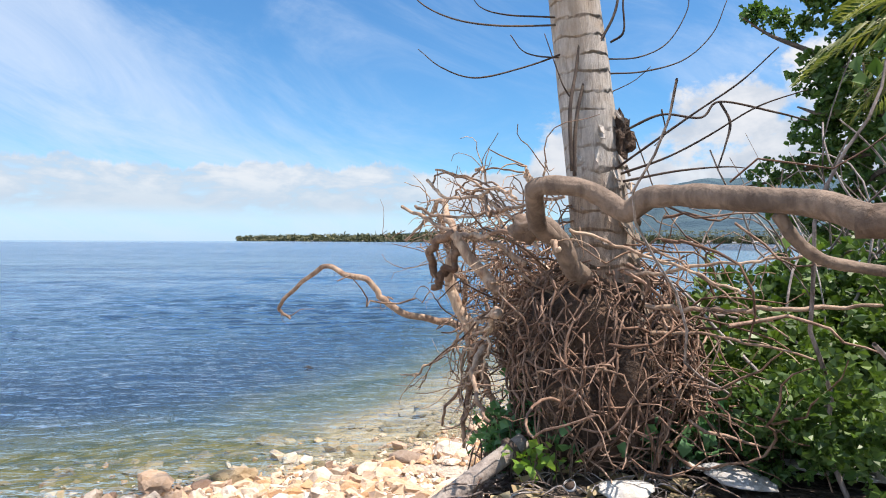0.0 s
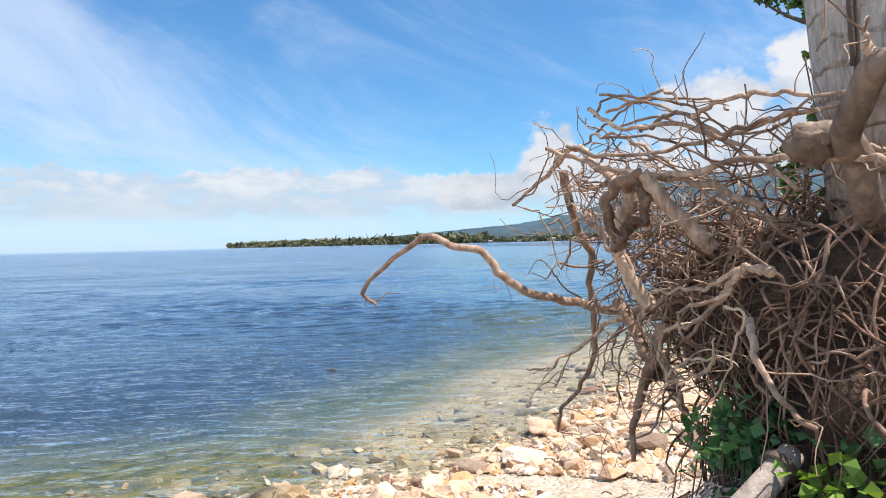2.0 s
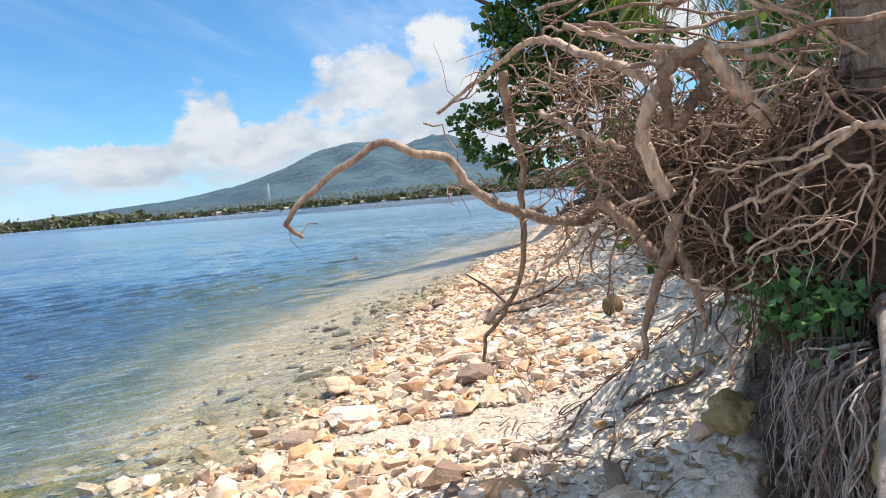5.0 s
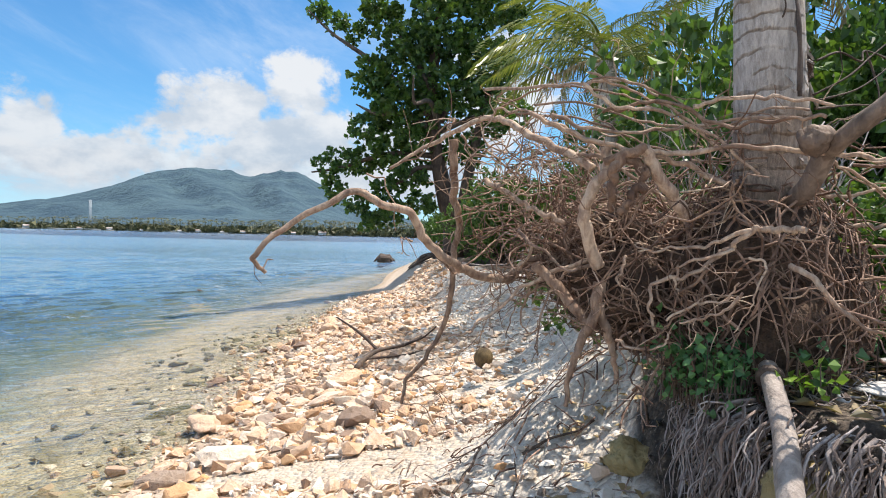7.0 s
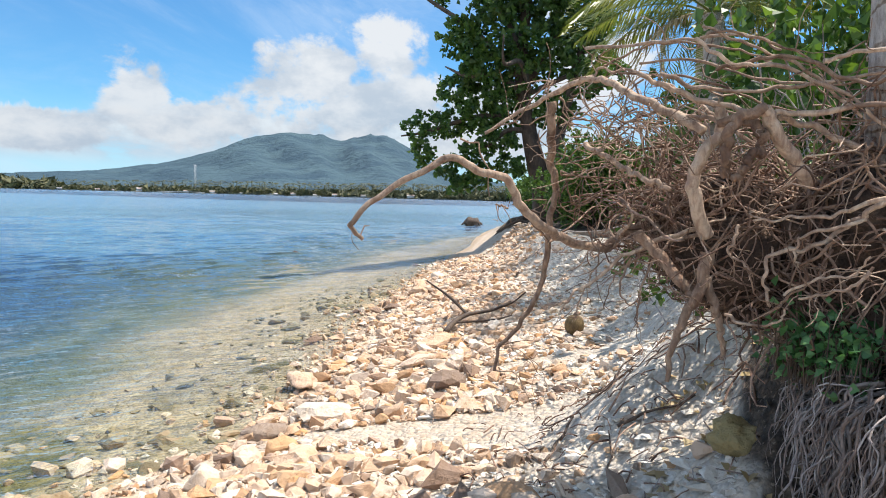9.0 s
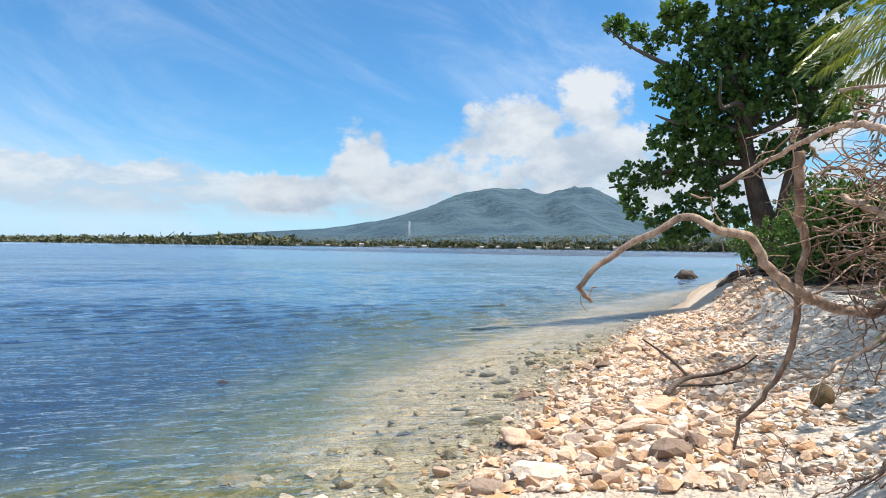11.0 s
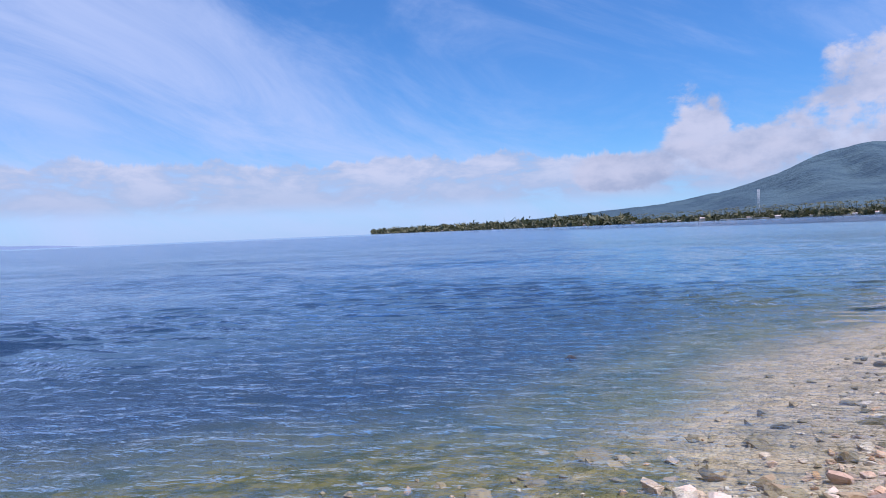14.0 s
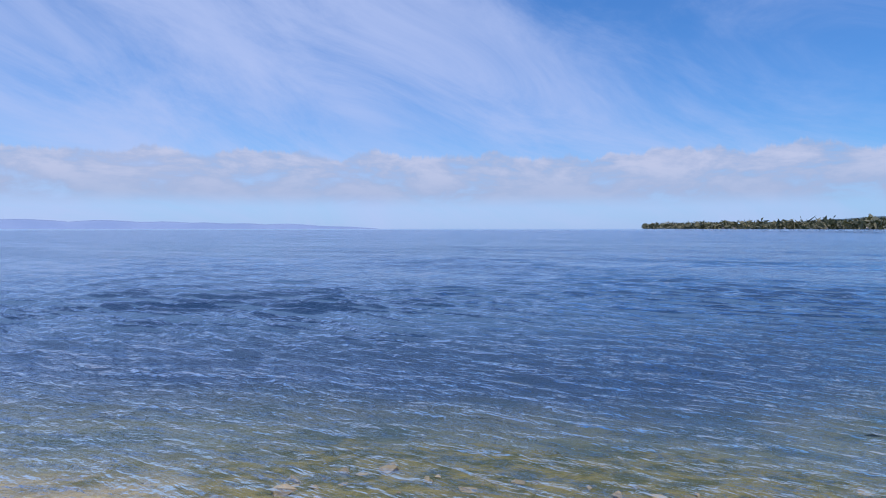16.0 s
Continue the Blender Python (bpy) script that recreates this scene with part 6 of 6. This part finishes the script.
    part("young_leaves", h, M_SHRUB, t, "leaf rosettes in a second green, painted as the crown's sunlit side", smooth=False)


almond_tree()


def shrub_mesh(seed, size, leaf, per, mat, name="foliage", squat=0.8):
    r = np.random.default_rng(seed)
    h = Heap()
    lumps = [(r.normal(0, .36) * size, r.normal(0, .36) * size, size * (0.25 + 0.65 * r.random()) * squat, size * r.uniform(.28, .5), size * r.uniform(.28, .5), size * r.uniform(.22, .4)) for _ in range(11)]
    crown(h, lumps, per, leaf, r, 0.2)
    return h.mesh(name, mat, False)


def stem_mesh(seed, size):
    r = np.random.default_rng(seed)
    h = Heap()
    for _ in range(9):
        a = r.uniform(0, 6.28)
        tube(h, wander((r.normal(0, .05), r.normal(0, .05), -0.1), (math.cos(a) * .6, math.sin(a) * .6, 1.0), size * r.uniform(.6, 1.1), 6, 0.22, 0.0, r), 0.016 * size, 0.004 * size, 5, steps=10, ends=False)
    return h.mesh("stems", M_TREEBARK)


SHRUBS = [(shrub_mesh(1, 1.0, 0.066, 620, M_SHRUB), stem_mesh(1, 1.0)), (shrub_mesh(2, 1.0, 0.085, 460, M_ALMOND), stem_mesh(2, 1.0)), (shrub_mesh(3, 1.0, 0.058, 700, M_SHRUB), stem_mesh(3, 1.0)),
          (shrub_mesh(4, 3.0, 0.14, 150, M_ALMOND), stem_mesh(4, 3.0)), (shrub_mesh(5, 3.0, 0.12, 170, M_SHRUB), stem_mesh(5, 3.0))]


def shrub(x, y, size, kind, turn, label, z=None, tall=1.0):
    z = ground_z(x, y) if z is None else z
    t = thing("shrub", (0, 0, 0), label, "shrub", "shrubs behind the beach")
    part("foliage", SHRUBS[kind][0], None, t)
    part("stems", SHRUBS[kind][1], None, t)
    t.matrix_basis = pose(x, y, z, 0, 0, turn) @ Matrix.Diagonal((size, size, size * tall, 1))
    return t


def plant_shrubs():
    r = np.random.default_rng(8)
    # low leafy bushes just behind the roots
    for x, y, s, k in ((2.5, 4.35, 0.8, 0), (2.7, 4.3, 1.0, 2), (3.3, 4.6, 1.1, 0), (2.2, 3.6, 0.7, 2), (2.6, 3.3, 0.8, 0), (3.4, 3.9, 1.1, 2), (4.0, 4.8, 1.3, 1), (1.75, 3.25, 0.45, 1), (3.3, 2.9, 0.9, 0), (4.6, 5.9, 1.4, 0), (4.2, 3.4, 1.2, 1)):
        shrub(x, y, s, k, r.uniform(0, 360), "leafy green shrub on the bank behind the roots", tall=0.9)
    # the thicket behind
    for i in range(26):
        u = i / 25
        base = np.array((6.7, 5.3)) * (1 - u) + np.array((20.3, 16.6)) * u
        x, y = base + r.normal(0, 0.5, 2) + np.array((0.9, -0.9)) * r.uniform(0, 1.2)
        shrub(x, y, r.uniform(0.45, 0.6) + 0.35 * u, int(r.integers(3, 5)), r.uniform(0, 360), "dense green thicket shrub along the shore", tall=r.uniform(0.9, 1.3))
    for i in range(12):
        u = i / 11
        base = np.array((6.0, 2.6)) * (1 - u) + np.array((17.5, 12.5)) * u
        x, y = base + r.normal(0, 0.7, 2)
        shrub(x, y, r.uniform(0.8, 1.15), 3 + int(r.random() < 0.55), r.uniform(0, 360), "tall green thicket behind the beach", tall=r.uniform(0.8, 1.3))
    for x, y in ((16.9, 20.6), (18.9, 22.6), (21.0, 24.6), (15.6, 18.2), (13.6, 15.8), (12.2, 14.4)):
        shrub(x, y, r.uniform(0.55, 0.75), int(r.integers(3, 5)), r.uniform(0, 360), "dense green thicket shrub along the shore", tall=1.1)
    for x, y in ((5.4, 1.2), (5.2, -0.6), (5.0, -3.0), (4.6, 0.2), (6.4, 3.4)):
        shrub(x, y, r.uniform(0.6, 0.85), int(r.integers(3, 5)), r.uniform(0, 360), "dense green thicket shrub along the shore", tall=1.2)


plant_shrubs()
palm((6.73, 7.66, ground_z(6.73, 7.66)), 4.72 - ground_z(6.73, 7.66), (0.1, 0.2), 0.20, 0.13, 20, 12, "young coconut palm with drooping fronds in the thicket", 0.78, 2)
palm((9.4, 6.4, ground_z(9.4, 6.4)), 5.0, (-0.2, 0.3), 0.15, 0.11, 15, 17, "coconut palm with drooping fronds in the thicket", 1.05, 3)
palm((7.3, 5.5, ground_z(7.3, 5.5)), 3.9, (0.3, -0.1), 0.14, 0.10, 14, 19, "coconut palm with dry hanging fronds in the thicket", 0.9, 4)
palm((10.8, 10.4, ground_z(10.8, 10.4)), 5.2, (0.2, 0.3), 0.16, 0.12, 15, 23, "coconut palm with drooping fronds in the thicket", 1.1, 3)


def weeds():
    """Creeping broad leaves at the head of the driftwood pole."""
    r = np.random.default_rng(6)

    def patch(name, cx, cy, cz, spread, count, size, mat, label):
        t = thing(name, (cx, cy, cz), label, "plant", "creepers on the bank")
        c = np.array((cx, cy, cz)) + r.normal(0, 1, (count, 3)) * spread
        h = Heap()
        for p in c[::3]:
            tube(h, [(p[0] + r.normal(0, .02), p[1] + r.normal(0, .02), cz - spread[2] * 2.2), p], 0.003, 0.002, 4, steps=3, ends=False)
        tagged(part("stalk_mass", h, M_TREEBARK, t), kind="stuff")
        h = Heap()
        leaves(h, c, r.normal(size=(count, 3)) * (1, 1, 0.35) + (-0.3, 0.1, 0.1), size * r.uniform(0.6, 1.2, count), r, 0.55, 0.1)
        tagged(part("leaf_mass", h, mat, t, smooth=False), kind="stuff")

    patch("creeper", 0.80, 3.63, 1.52, (0.09, 0.10, 0.07), 460, 0.040, M_WEED, "bluish green broad-leaved creeper beneath the roots")
    patch("creeper", 0.70, 3.52, 1.52, (0.06, 0.06, 0.06), 220, 0.038, M_WEED, "bluish green broad-leaved creeper beneath the roots")
    patch("creeper", 0.80, 3.24, 1.52, (0.05, 0.05, 0.03), 44, 0.042, M_LIME, "bright lime green creeper leaves beside the pole")
    patch("creeper", 1.30, 3.32, 1.60, (0.20, 0.08, 0.06), 360, 0.055, M_WEED, "dark green creeper in the shade of the roots")
    patch("creeper", 1.80, 3.42, 1.62, (0.20, 0.12, 0.08), 260, 0.055, M_SHRUB, "green creeper in the shade of the roots")
    patch("creeper", 0.90, 3.52, 1.47, (0.05, 0.04, 0.03), 14, 0.05, M_LIME, "bright lime green creeper leaves beside the pole")


weeds()


def dry_vines():
    """Grey dead stems and vines hanging through the thicket."""
    r = np.random.default_rng(41)
    h = Heap()
    for i in range(400):
        if i < 330:
            x, y = np.array((2.5, 4.1)) + np.array((2.6, 2.2)) * r.random() + r.normal(0, 0.35, 2)
        else:
            x, y = np.array((2.1, 3.2)) + np.array((2.2, 0.9)) * r.random() + r.normal(0, 0.3, 2)
        z = ground_z(x, y)
        rad = r.uniform(0.003, 0.011)
        tube(h, wander((x, y, z), (r.normal(0, .5), r.normal(0, .5), 1.0), r.uniform(0.8, 2.2), 8, 0.28, 0.0, r), rad, rad * 0.5, 5, steps=14, ends=False)
    tagged(part("dry_vines", h, M_FRINGE, label="tangled grey dead stems and vines among the shrubs"), category="vines", kind="stuff")


dry_vines()
